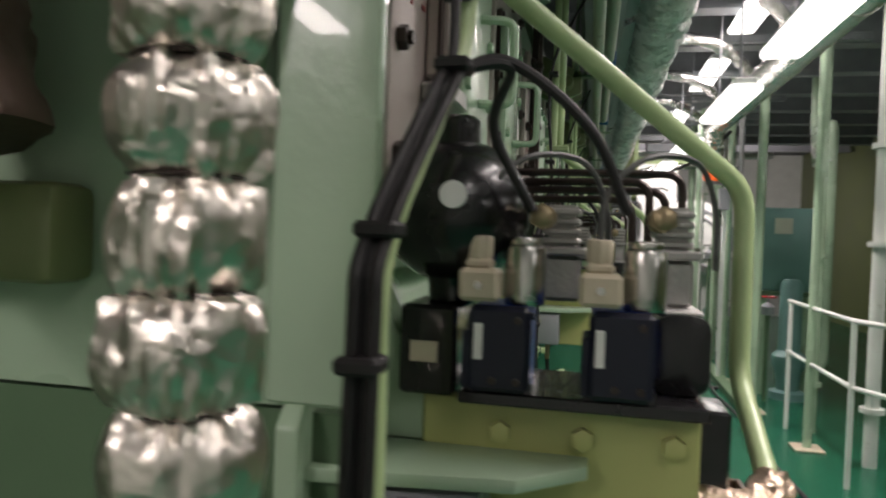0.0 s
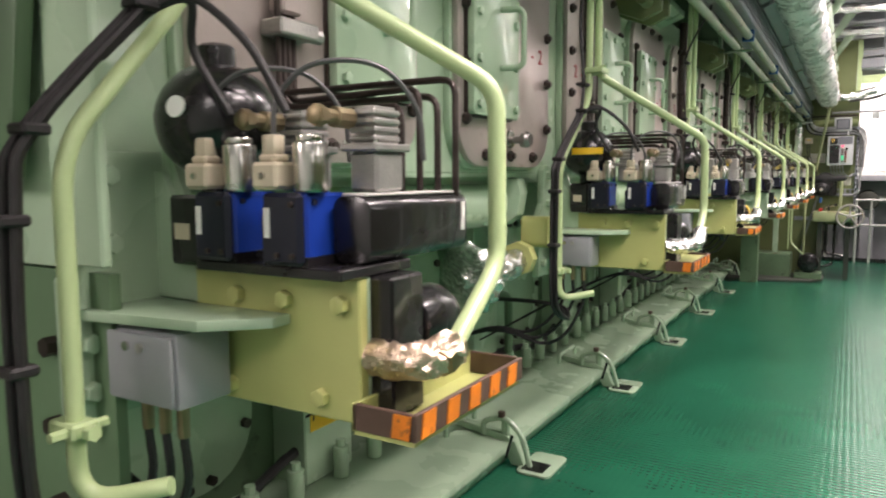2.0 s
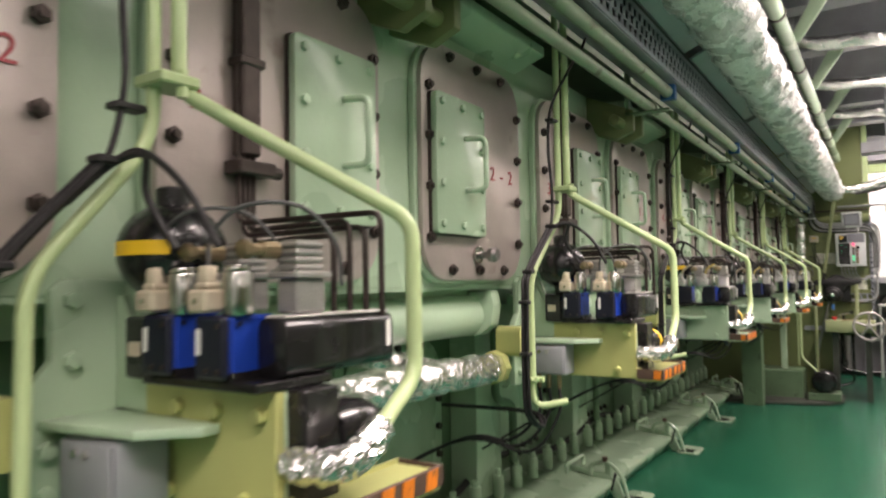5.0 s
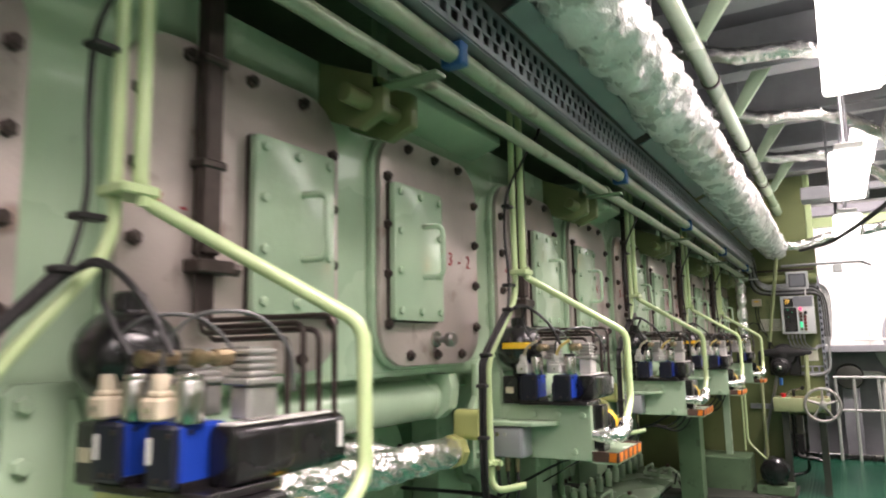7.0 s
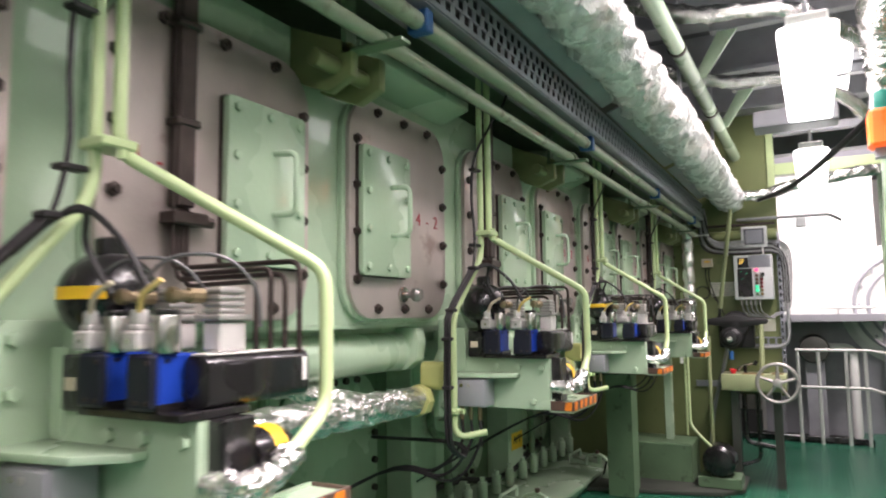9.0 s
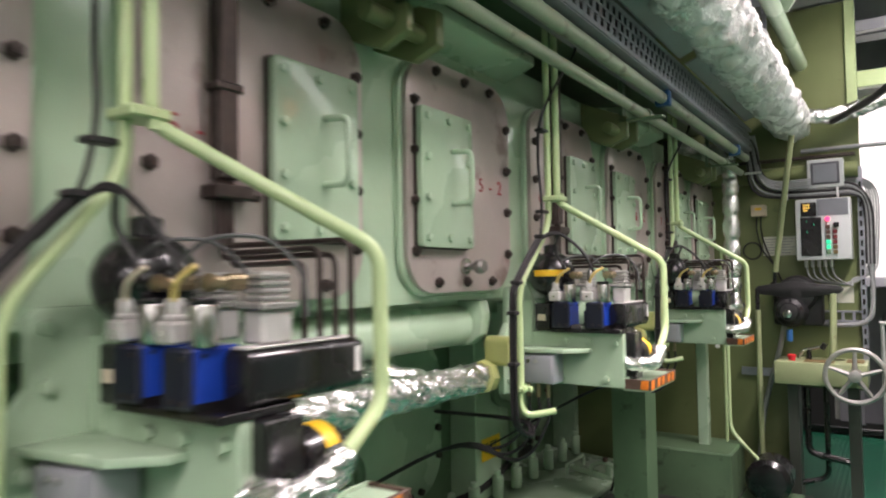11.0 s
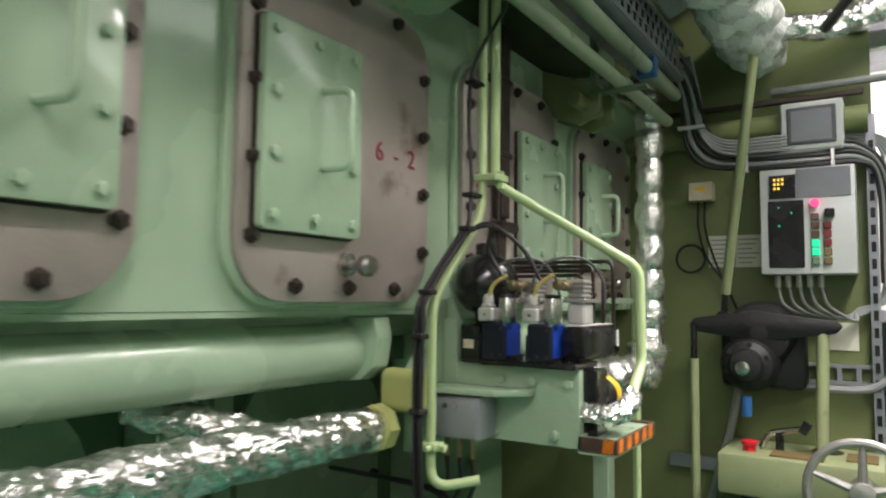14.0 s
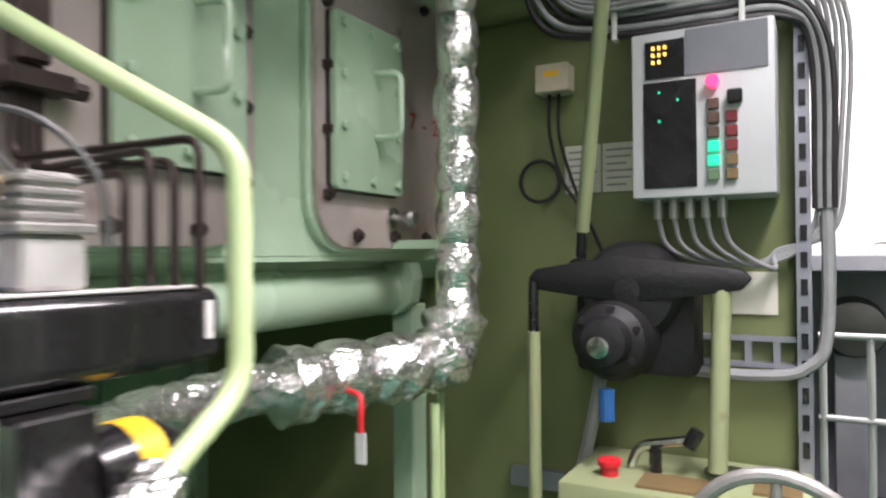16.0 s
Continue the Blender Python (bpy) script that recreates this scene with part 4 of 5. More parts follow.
for k in range(7):
    b = B(-0.1, -0.04, P * k + 0.74, P * k + 0.775, 2.135, 2.196, bevel=0.004)
    solid("pipe_clamp", b, BLUE_TAPE, "blue plastic clamp on an overhead pipe", "clamp", "blue clamps")
    h = B(-0.2, -0.185, P * k + 0.6, P * k + 0.64, 2.06, 2.42)
    box(h, -0.2, -0.03, P * k + 0.6, P * k + 0.64, 2.06, 2.068)
    solid("pipe_hanger", h, MINT_DARK, "green steel pipe hanger under the gallery", "hanger", "pipe hangers")

tray = thing("cable_tray", (0.0, 4.5, 2.180), "perforated galvanised cable tray full of cables", "cable tray")
tr = bmesh.new()
# perforated side: two rows of slots cut as bars
y0, y1 = -0.8, 9.75
box(tr, -0.03, -0.026, y0, y1, 2.200, 2.215)
box(tr, -0.03, -0.026, y0, y1, 2.242, 2.250)
box(tr, -0.03, -0.026, y0, y1, 2.277, 2.285)
box(tr, -0.03, -0.026, y0, y1, 2.312, 2.330)
part("tray_rail", tr, TRAYM, tray)
vs, fs = [], []
for row, (za, zb) in enumerate(((2.215, 2.242), (2.250, 2.277), (2.285, 2.312))):
    for i in range(int((y1 - y0) / 0.055)):
        ya = y0 + i * 0.055 + (row % 2) * 0.02
        b = len(vs)
        vs += [(-0.03, ya, za), (-0.03, ya + 0.022, za), (-0.03, ya + 0.022, zb), (-0.03, ya, zb), (-0.026, ya, za), (-0.026, ya + 0.022, za), (-0.026, ya + 0.022, zb), (-0.026, ya, zb)]
        fs += [(b, b + 3, b + 2, b + 1), (b + 4, b + 5, b + 6, b + 7), (b, b + 1, b + 5, b + 4), (b + 2, b + 3, b + 7, b + 6)]
me = bpy.data.meshes.new("tray_web")
me.from_pydata(vs, [], fs)
me.materials.append(TRAYM)
tagged(part("tray_web", me, TRAYM, tray), kind="stuff")
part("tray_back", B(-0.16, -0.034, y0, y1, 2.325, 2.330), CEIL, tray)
# Dark inner side added to keep lamp light off the wall behind.
part("tray_light_stop", B(-0.164, -0.16, y0, y1, 2.2, 2.335), CEIL, tray)
part("tray_floor", B(-0.159, -0.0305, y0, y1, 2.196, 2.1995), TRAYM, tray)
for i in range(6):
    yy = [Vector((-0.05 - 0.018 * i + 0.01 * math.sin(t * 1.3 + i), t, 2.240 + 0.02 * (i % 3) + 0.006 * math.sin(t * 2 + i))) for t in np.arange(-0.8, 9.75, 0.3)]
    part("tray_cable", tube(bmesh.new(), yy, 0.011, 6), RUBBER, tray)
lid = thing("tray_cover", (0.0, 4.5, 2.35), "grey folded cover strip above the cable tray", "cover")
for k in range(7):
    part("cover_strip", prism(bmesh.new(), [(-0.02, 2.345), (0.04, 2.372), (0.04, 2.378), (-0.03, 2.349)], "y", P * k - 0.5, P * k + 0.85), GREYBOX, lid)

duct = thing("lagged_duct", (0.2, 4.5, 2.45), "large overhead duct lagged in crumpled silver cloth", "duct")
skin = crumple(0.115, 16, 0.2, 3.0)
line = [Vector((0.15, y, 2.42)) for y in np.arange(-1.5, 10.15, 0.016)]
part("lagging", tube(bmesh.new(), line, 0.115, 48, True, lambda i, a, p: skin(i, a, p) + min(max(p.y - 6.2, 0), 1) * 0.03 * (abs(math.sin(p.y * 21 + 0.8 * math.sin(2 * a + 1))) - 0.6)), CLOTH, duct)
for y in np.arange(-1, 9.9, P):
    part("duct_hanger", B(0.14, 0.16, y, y + 0.03, 2.50, 3.5), GREYBOX, duct)
d2 = thing("spiral_duct", (1.1, 4.5, 2.5), "flexible silver spiral ventilation duct", "duct")
line = [Vector((1.10, y, 2.66 - 0.0)) for y in np.arange(-1.5, 7.0, 0.012)] + [Vector((1.10 + 0.05 * t, 7.0 + 0.35 * t, 2.66 - 0.32 * t * t)) for t in np.linspace(0.05, 1, 30)]
part("duct_skin", tube(bmesh.new(), line, 0.1, 26, True, lambda i, a, p: 0.105 + 0.006 * math.sin((p.y + a / 6.283 * 0.05) * 2 * math.pi / 0.05) + 0.006 * noise.noise(p * 9)), FOIL, d2)
for y in np.arange(-0.9, 7.0, 1.3):
    part("duct_band", lathe(bmesh.new(), (1.10, y, 2.66), [(0.112, -0.012), (0.1165, -0.01), (0.1165, 0.01), (0.112, 0.012)], "y", 26), CHROME, d2, "bright steel clamp band")

# Lamp fixtures; the fore one and the side row are added for fill.
for LX, LZ, y in [(-1.25, 2.36, -2.5)] + [(LAMP_X, LAMP_Z, y) for y in LAMP_Y] + [(SIDE_X, SIDE_Z, y) for y in SIDE_Y] + [(AISLE_X, AISLE_Z, y) for y in AISLE_Y]:
    t = thing("tube_lamp", (LX, y + 0.6, LZ), "lit white fluorescent lamp with a frosted cover; fore and side ones are added", "ceiling lamp", "tube lamps")
    part("housing", B(LX - 0.07, LX + 0.07, y, y + 1.22, LZ + 0.005, LZ + 0.05, bevel=0.008), WHITE, t)
    part("diffuser", prism(bmesh.new(), rounded(LX - 0.1, LX + 0.1, LZ - 0.045, LZ + 0.004, 0.02, 4), "y", y - 0.01, y + 1.23, 0.006), TUBE, t, "glowing frosted diffuser")
    for yy in (y + 0.2, y + 1.0):
        part("hanger_rod", C((LX, yy, LZ + 0.05), (LX, yy, 3.5), 0.008, 8), GREYBOX, t)

# Fixtures built for the added starboard fill.
for m in STARBOARD_FILL:
    t = thing("starboard_fill_lamp", m.translation, "white fill lamp on a bracket, lit, added out of view", "lamp", "bulkhead lamps")
    for nm, bm, ma in (("housing", B(-0.17, 0.17, -0.47, 0.47, 0.0, 0.08, bevel=0.01), WHITE), ("diffuser", B(-0.15, 0.15, -0.45, 0.45, -0.03, -0.001, bevel=0.01), TUBE), ("bracket", C((0, 0, 0.08), (0, 0, 1.62), 0.02, 8), GREYBOX)):
        bmesh.ops.transform(bm, matrix=m, verts=bm.verts)
        part(nm, bm, ma, t)

# ---- control stand at the end of the engine ----
pan = thing("control_cabinet", (0.32, 10.1, 1.53), "white emergency control panel with lit push buttons", "control panel")
part("panel_case", B(0.168, 0.468, 10.035, 10.19, 1.53, 1.907, bevel=0.006, seg=2), CASE, pan)
fy = 10.035
part("indicator_window", B(0.20, 0.285, fy - 0.004, fy, 1.80, 1.885), BLACK, pan)
part("display_window", B(0.195, 0.31, fy - 0.004, fy, 1.552, 1.792, bevel=0.0015), BLACK, pan)
part("grey_plate", B(0.288, 0.455, fy - 0.003, fy, 1.80, 1.902), GREYPANEL, pan)
part("stop_button", C((0.345, fy, 1.778), (0.345, fy - 0.02, 1.778), 0.014, 16), REDLIT, pan, "lit red stop button")
part("key_switch", B(0.375, 0.405, fy - 0.025, fy, 1.725, 1.755, bevel=0.003), BLACK, pan)
for i in range(6):
    for j in range(2):
        if i == 0 and j == 1:
            continue
        u, v = 0.345 + 0.037 * j, 1.73 - 0.031 * i
        lit = j == 0 and i in (3, 4)
        part("push_button", B(u - 0.012, u + 0.012, fy - 0.012, fy, v - 0.012, v + 0.012, bevel=0.002), WINDOW_GLOW if lit else ((REDBUTTON if j else TRAYDARK) if i < 4 else (WOODBROWN if j else MINT_DARK)), pan, "lit green button" if lit else "")
for i in range(8):
    u, v = 0.215 + 0.013 * (i % 3), 1.865 - 0.016 * (i // 3)
    part("amber_lamp", B(u, u + 0.006, fy - 0.0055, fy - 0.004, v, v + 0.008), AMBER, pan)
for u, v in ((0.228, 1.765), (0.268, 1.745), (0.228, 1.70)):
    part("signal_lamp", B(u, u + 0.005, fy - 0.0055, fy - 0.004, v, v + 0.005), WINDOW_GLOW, pan)
for i in range(5):
    u = 0.215 + 0.035 * i
    part("cable_gland", C((u, 10.09, 1.53), (u, 10.09, 1.485), 0.011, 10), CAST, pan)
    part("cable", tube(bmesh.new(), smooth_line([Vector((u, 10.09, 1.49)), Vector((u + 0.02, 10.1, 1.42)), Vector((u + 0.1, 10.13, 1.385 - 0.004 * i)), Vector((0.46, 10.15, 1.385 + 0.006 * i)), Vector((0.53 + 0.01 * i, 10.16, 1.45)), Vector((0.55 + 0.012 * i, 10.16, 1.6)), Vector((0.55 + 0.012 * i, 10.16, 1.95)), Vector((0.45, 10.15, 2.0 + 0.012 * i)), Vector((0.2, 10.06, 1.985 + 0.012 * i)), Vector((0.05, 10.06, 1.99 + 0.012 * i)), Vector((-0.03, 10.05, 2.06 + 0.01 * i)), Vector((-0.06 + 0.008 * i, 10.0, 2.2)), Vector((-0.05 + 0.008 * i, 9.8, 2.3))], 6), 0.0055, 7), CABLE_GREY, pan)

g = thing("gauge_box", (0.336, 10.1, 1.975), "square white framed instrument with a dark face", "gauge")
part("gauge_frame", B(0.236, 0.437, 10.078, 10.19, 1.978, 2.155, bevel=0.006), CASE, g)
part("gauge_face", B(0.258, 0.415, 10.072, 10.078, 1.998, 2.135, bevel=0.003), GLASS, g)
part("gauge_glass", B(0.272, 0.401, 10.070, 10.072, 2.01, 2.122), GREYPANEL, g)
wb = thing("wall_bar", (0.1, 10.13, 2.1), "olive green horizontal pipe with a dark rail across the end wall", "pipe")
part("bar_pipe", C((-0.35, 10.15, 2.085), (0.51, 10.15, 2.085), 0.05, 18), WALL, wb)
part("bar_rail", B(-0.3, 0.5, 10.12, 10.145, 2.17, 2.19, bevel=0.003), BOLTM, wb)
nb = thing("socket_box", (-0.06, 10.19, 1.83), "small beige junction box with two black cables", "junction box")
part("box_body", B(-0.105, -0.015, 10.13, 10.19, 1.825, 1.90, bevel=0.004), BEIGE, nb)
part("yellow_label", B(-0.08, -0.04, 10.128, 10.13, 1.865, 1.88), YELLOW, nb)
for u in (-0.075, -0.05):
    part("cable", tube(bmesh.new(), smooth_line([Vector((u, 10.16, 1.825)), Vector((u, 10.16, 1.72)), Vector((u + 0.03, 10.17, 1.6)), Vector((0.02, 10.17, 1.5)), Vector((0.06, 10.18, 1.4))], 6), 0.005, 6), RUBBER, nb)
lp = [Vector((-0.11 + 0.055 * math.cos(a), 10.17 + 0.004 * a / 6, 1.6 + 0.055 * math.sin(a))) for a in np.linspace(0, 12.6, 40)]
part("cable_loop", tube(bmesh.new(), lp, 0.005, 6), RUBBER, nb)
pp = thing("notice_sheet", (0.05, 10.19, 1.55), "two taped paper notices with illegible lines", "paper")
for u in (-0.045, 0.055):
    s = part("sheet", B(u, u + 0.095, 10.194, 10.197, 1.565, 1.69), PAPER, pp)
    for i in range(6):
        part("print_line", B(u + 0.01, u + 0.085 - 0.012 * (i % 3), 10.1925, 10.194, 1.67 - 0.018 * i, 1.675 - 0.018 * i), CABLE_GREY, s)
pp2 = solid("notice_card", B(0.345, 0.46, 10.194, 10.197, 1.26, 1.36), PAPER, "white paper notice on the wall", "paper")

# manoeuvring gear
gear = thing("reversing_gear", (0.12, 10.1, 1.12), "black cast regulating shaft housing with levers", "actuator")
bm = lathe(bmesh.new(), (0.16, 10.1, 1.32), [(0.002, -0.101), (0.03, -0.1), (0.10, -0.09), (0.115, -0.06), (0.115, 0.05), (0.08, 0.09)], "y", 26)
lathe(bm, (0.125, 10.0, 1.21), [(0.002, -0.086), (0.03, -0.085), (0.05, -0.08), (0.058, -0.045), (0.082, -0.03), (0.088, 0.0), (0.1, 0.02), (0.1, 0.18)], "y", 26)
box(bm, 0.02, 0.3, 10.06, 10.19, 1.12, 1.36, 0.02, 2)
part("housing", bm, CASTBLACK, gear)
for i in range(6):
    a = 2 * math.pi * i / 6 + 0.4
    c0 = Vector((0.125 + 0.07 * math.cos(a), 9.972, 1.21 + 0.07 * math.sin(a)))
    part("cover_bolt", C(c0, c0 + Vector((0, -0.016, 0)), 0.009, 6), CASTBLACK, gear)
lever = prism(bmesh.new(), [(-0.08, 1.345), (-0.06, 1.37), (0.14, 1.40), (0.4, 1.37), (0.42, 1.35), (0.4, 1.325), (0.16, 1.29), (-0.06, 1.32)], "y", 10.0, 10.04, 0.006)
part("lever", lever, CASTBLACK, gear)
part("hub_ring", lathe(bmesh.new(), (0.118, 9.905, 1.20), [(0.014, 0.0), (0.024, 0.002), (0.024, 0.014), (0.014, 0.016)], "y", 18), CHROME, gear)
part("rod_end", C((-0.06, 9.99, 1.34), (-0.06, 9.99, 1.22), 0.012, 10), BLACK, gear)
part("linkage_rod", C((-0.06, 9.99, 1.22), (-0.06, 9.99, 0.05), 0.016, 12), PEDM, gear)
part("linkage_rod", C((0.36, 10.02, 1.33), (0.35, 9.99, 0.94), 0.02, 12), PEDM, gear)
part("blue_hose", C((0.12, 9.97, 1.1), (0.12, 9.97, 1.03), 0.018, 10), BLUE_TAPE, gear)
rod = thing("linkage_pipe", (0.02, 10.1, 1.4), "yellow-green inclined linkage rod with black rod end", "rod")
part("rod_body", C((0.04, 10.06, 1.46), (0.2, 9.85, 2.4), 0.017, 12), PEDM, rod)
part("rod_end", C((0.028, 10.08, 1.36), (0.04, 10.06, 1.47), 0.012, 10), BLACK, rod)
part("rod_eye", lathe(bmesh.new(), (0.03, 10.07, 1.37), [(0.012, -0.02), (0.026, -0.018), (0.026, 0.018), (0.012, 0.02)], "y", 14), BLACK, rod)
ladder = thing("cable_ladder", (0.3, 10.19, 1.16), "galvanised slotted cable ladder on the wall", "cable tray")
for za in (1.14, 1.2):
    part("ladder_rail", B(0.2, 0.53, 10.17, 10.195, za, za + 0.012), TRAYM, ladder)
for i in range(6):
    part("ladder_rung", B(0.21 + 0.06 * i, 0.225 + 0.06 * i, 10.172, 10.193, 1.152, 1.2), TRAYM, ladder)
part("cable", tube(bmesh.new(), smooth_line([Vector((0.2, 10.15, 1.13)), Vector((0.42, 10.15, 1.125)), Vector((0.52, 10.15, 1.15)), Vector((0.56, 10.15, 1.25)), Vector((0.56, 10.15, 1.7))], 6), 0.014, 8), CABLE_GREY, ladder)
part("ladder_post", B(0.5, 0.53, 10.15, 10.19, 0.9, 2.1), TRAYM, ladder)
# Black plates on the post give the dark of the slots by colour.
for i in range(18):
    part("ladder_slot", B(0.508, 0.522, 10.146, 10.149, 0.95 + 0.06 * i, 0.985 + 0.06 * i), BLACK, ladder)

ped = thing("control_pedestal", (0.25, 9.95, 0.0), "pale green control pedestal with levers on top", "control stand")
part("pedestal_box", B(0.04, 0.53, 9.86, 10.18, 0.78, 0.915, bevel=0.008, seg=2), PEDM, ped)
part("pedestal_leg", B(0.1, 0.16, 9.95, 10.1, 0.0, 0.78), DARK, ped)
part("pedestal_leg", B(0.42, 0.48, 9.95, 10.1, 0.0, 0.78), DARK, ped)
part("leather_pad", B(0.2, 0.36, 9.89, 9.99, 0.915, 0.921), WOODBROWN, ped)
part("leather_pad", B(0.42, 0.51, 9.95, 10.08, 0.915, 0.921), WOODBROWN, ped)
part("emergency_button", lathe(bmesh.new(), (0.13, 9.95, 0.915), [(0.02, 0), (0.02, 0.02), (0.026, 0.022), (0.026, 0.034), (0.018, 0.038)], "z", 16), RED, ped, "red mushroom button")
# Flat black disc, the dark of the hole put into its colour.
part("lever_hole", C((0.36, 10.08, 0.9155), (0.36, 10.08, 0.918), 0.05, 20), BLACK, ped)
part("valve_lever", pipe([(0.16, 10.02, 0.92), (0.18, 10.02, 0.97), (0.30, 10.0, 1.0)], 0.011, 0.03, 8), CHROME, ped)
part("lever_knob", C((0.29, 10.0, 0.985), (0.31, 10.0, 1.02), 0.016, 10), BLACK, ped)
part("lever_knob", C((0.22, 10.0, 0.92), (0.22, 10.0, 0.97), 0.014, 10), BLACK, ped)

wheel = thing("hand_wheel", (0.47, 9.8, 0.86), "grey cast five-spoked hand wheel", "hand wheel")
wc = Vector((0.47, 9.78, 0.86))
rim = [wc + Vector((0.15 * math.cos(a), 0, 0.15 * math.sin(a))) for a in np.linspace(0, 2 * math.pi, 41)]
part("rim", tube(bmesh.new(), rim, 0.014, 10, False), CAST, wheel)
for i in range(5):
    a = 2 * math.pi * i / 5 + 0.3
    part("spoke", cyl(bmesh.new(), wc, wc + Vector((0.145 * math.cos(a), 0, 0.145 * math.sin(a))), 0.016, 8, 0.009), CAST, wheel)
part("hub", C(wc - Vector((0, 0.03, 0)), wc + Vector((0, 0.08, 0)), 0.035, 16, bevel=0.004), CAST, wheel)

# Low near-black plate on the floor before the end wall.
structure("floor_dark_plate", prism(bmesh.new(), [(-0.94, 9.25), (0.05, 9.5), (0.2, 9.7), (0.2, 10.19), (-0.94, 10.19)], "z", 0.002, 0.035, 0.004), DARK, "dark low plate on the floor before the end wall", "floor")
mot = thing("electric_motor", (0.0, 9.7, 0.0), "small black electric motor on a green base by the engine end", "motor")
bm = lathe(bmesh.new(), (0.02, 9.72, 0.24), [(0.04, -0.12), (0.1, -0.11), (0.125, -0.08), (0.125, 0.12), (0.1, 0.14)], "y", 24)
part("motor_body", bm, BLACK, mot)
part("motor_base", B(-0.14, 0.18, 9.62, 9.9, 0.036, 0.12, bevel=0.006), MINT_DARK, mot)
tbx = thing("turning_gear_casing", (-0.4, 9.6, 0.0), "green painted casing at the foot of the end wall", "casing")
part("casing_body", B(-0.8, -0.2, 9.75, 10.18, 0.0, 0.34, bevel=0.01), MINT_DARK, tbx)
part("casing_column", B(-0.44, -0.375, 9.95, 10.02, 0.0, 1.279, bevel=0.004), MINT, tbx)
part("casing_column", B(-0.75, -0.55, 9.2, 9.4, 0.0, 1.27), MINT_DARK, tbx)
part("drain_pipe", pipe([(-0.2, 9.75, 1.08), (-0.2, 9.75, 0.5), (-0.12, 9.72, 0.42), (0.0, 9.72, 0.3)], 0.011, 0.05, 8), PIPE, tbx)
part("drain_pipe", pipe([(-0.24, 9.85, 1.6), (-0.24, 9.85, 0.4)], 0.009, 0.05, 8), PIPE, tbx)
part("grey_hose", pipe([(0.08, 10.08, 1.12), (0.03, 10.1, 0.9), (-0.06, 10.12, 0.6), (-0.1, 10.1, 0.2)], 0.016, 0.2, 8), CABLE_GREY, tbx)
part("black_pipe", pipe([(0.2, 10.0, 0.75), (0.2, 10.0, 0.35), (0.45, 9.98, 0.32), (0.45, 9.98, 0.02)], 0.02, 0.06, 8), BLACK, tbx)
part("black_pipe", pipe([(0.3, 10.05, 0.75), (0.3, 10.05, 0.2), (0.12, 10.0, 0.15)], 0.016, 0.06, 8), BLACK, tbx)
part("slotted_strip", B(-0.2, 0.05, 10.17, 10.195, 0.78, 0.83), TRAYM, tbx)

# ---- rails, posts and machinery beyond the walkway ----
def rail(name, pts, posts, label):
    t = thing(name, (pts[0][0], pts[0][1], 0), label, "railing", "white railings")
    for h in (1.0, 0.6):
        part("rail_bar", pipe([(x, y, h) for x, y in pts], 0.016, 0.06, 10), WHITE, t)
    for x, y in posts:
        part("rail_post", C((x, y, -0.02), (x, y, 1.0), 0.018, 10), WHITE, t)
    return t


rail("aft_railing", [(0.54, 12.28), (1.23, 12.27), (1.36, 11.7), (1.4, 11.2)], [(0.56, 12.28), (0.76, 12.28), (1.02, 12.275), (1.2, 12.27), (1.37, 11.62), (1.4, 11.2)], "white painted tubular railing at the aft end of the floor")
rail("side_railing", [(1.9, 3.0), (1.45, 3.9), (1.45, 5.3)], [(1.45, 3.9), (1.9, 3.0), (1.45, 5.25)], "white painted tubular railing beside the side machinery")
for x, y, r in ((1.30, 5.75, 0.04), (1.28, 7.05, 0.035), (1.45, 4.7, 0.03), (1.25, 9.0, 0.045), (1.33, 10.4, 0.05), (1.36, 2.6, 0.04)):
    t = thing("deck_post", (x, y, -0.012), "mint painted steel tube post with a base plate", "post", "deck posts")
    part("post_tube", C((x, y, 0.0), (x, y, 3.2), r, 16), MINT, t)
    part("base_plate", B(x - 0.1, x + 0.1, y - 0.1, y + 0.1, -0.012, 0.004, bevel=0.003), BEIGE, t)
bc = thing("signal_beacon", (1.1, 6.9, 2.0), "orange and green signal beacon on a bracket", "signal lamp")
part("beacon_orange", B(1.0, 1.14, 6.83, 6.97, 2.08, 2.23, bevel=0.012), BEACON, bc, "orange lit beacon lens")
part("beacon_green", C((1.07, 6.9, 2.231), (1.07, 6.9, 2.31), 0.045, 16, bevel=0.006), GREENCAP, bc, "green beacon cap")
part("beacon_bracket", B(1.02, 1.3, 6.88, 6.94, 2.04, 2.079), GREYBOX, bc)
part("beacon_box", B(1.14, 1.25, 6.85, 6.93, 1.78, 2.0, bevel=0.006), GREYBOX, bc)
part("beacon_post", B(1.2, 1.24, 6.935, 6.97, 0.0, 2.07), WHITE, bc)
tk = thing("side_tank", (1.7, 6.9, 0.0), "teal painted steel tank on a frame", "tank")
part("tank_shell", B(1.47, 1.97, 6.5, 7.35, 1.0, 1.8, bevel=0.02, seg=2), TEAL, tk)
part("tank_label", B(1.6, 1.76, 6.496, 6.499, 1.55, 1.7), PAPER, tk)
for x in (1.5, 1.88):
    for y in (6.52, 7.27):
        part("tank_leg", B(x, x + 0.06, y, y + 0.06, -0.012, 0.955), MINT, tk)
part("tank_shelf", B(1.45, 2.0, 6.45, 7.4, 0.955, 0.998), MINT_DARK, tk)
random.seed(5)
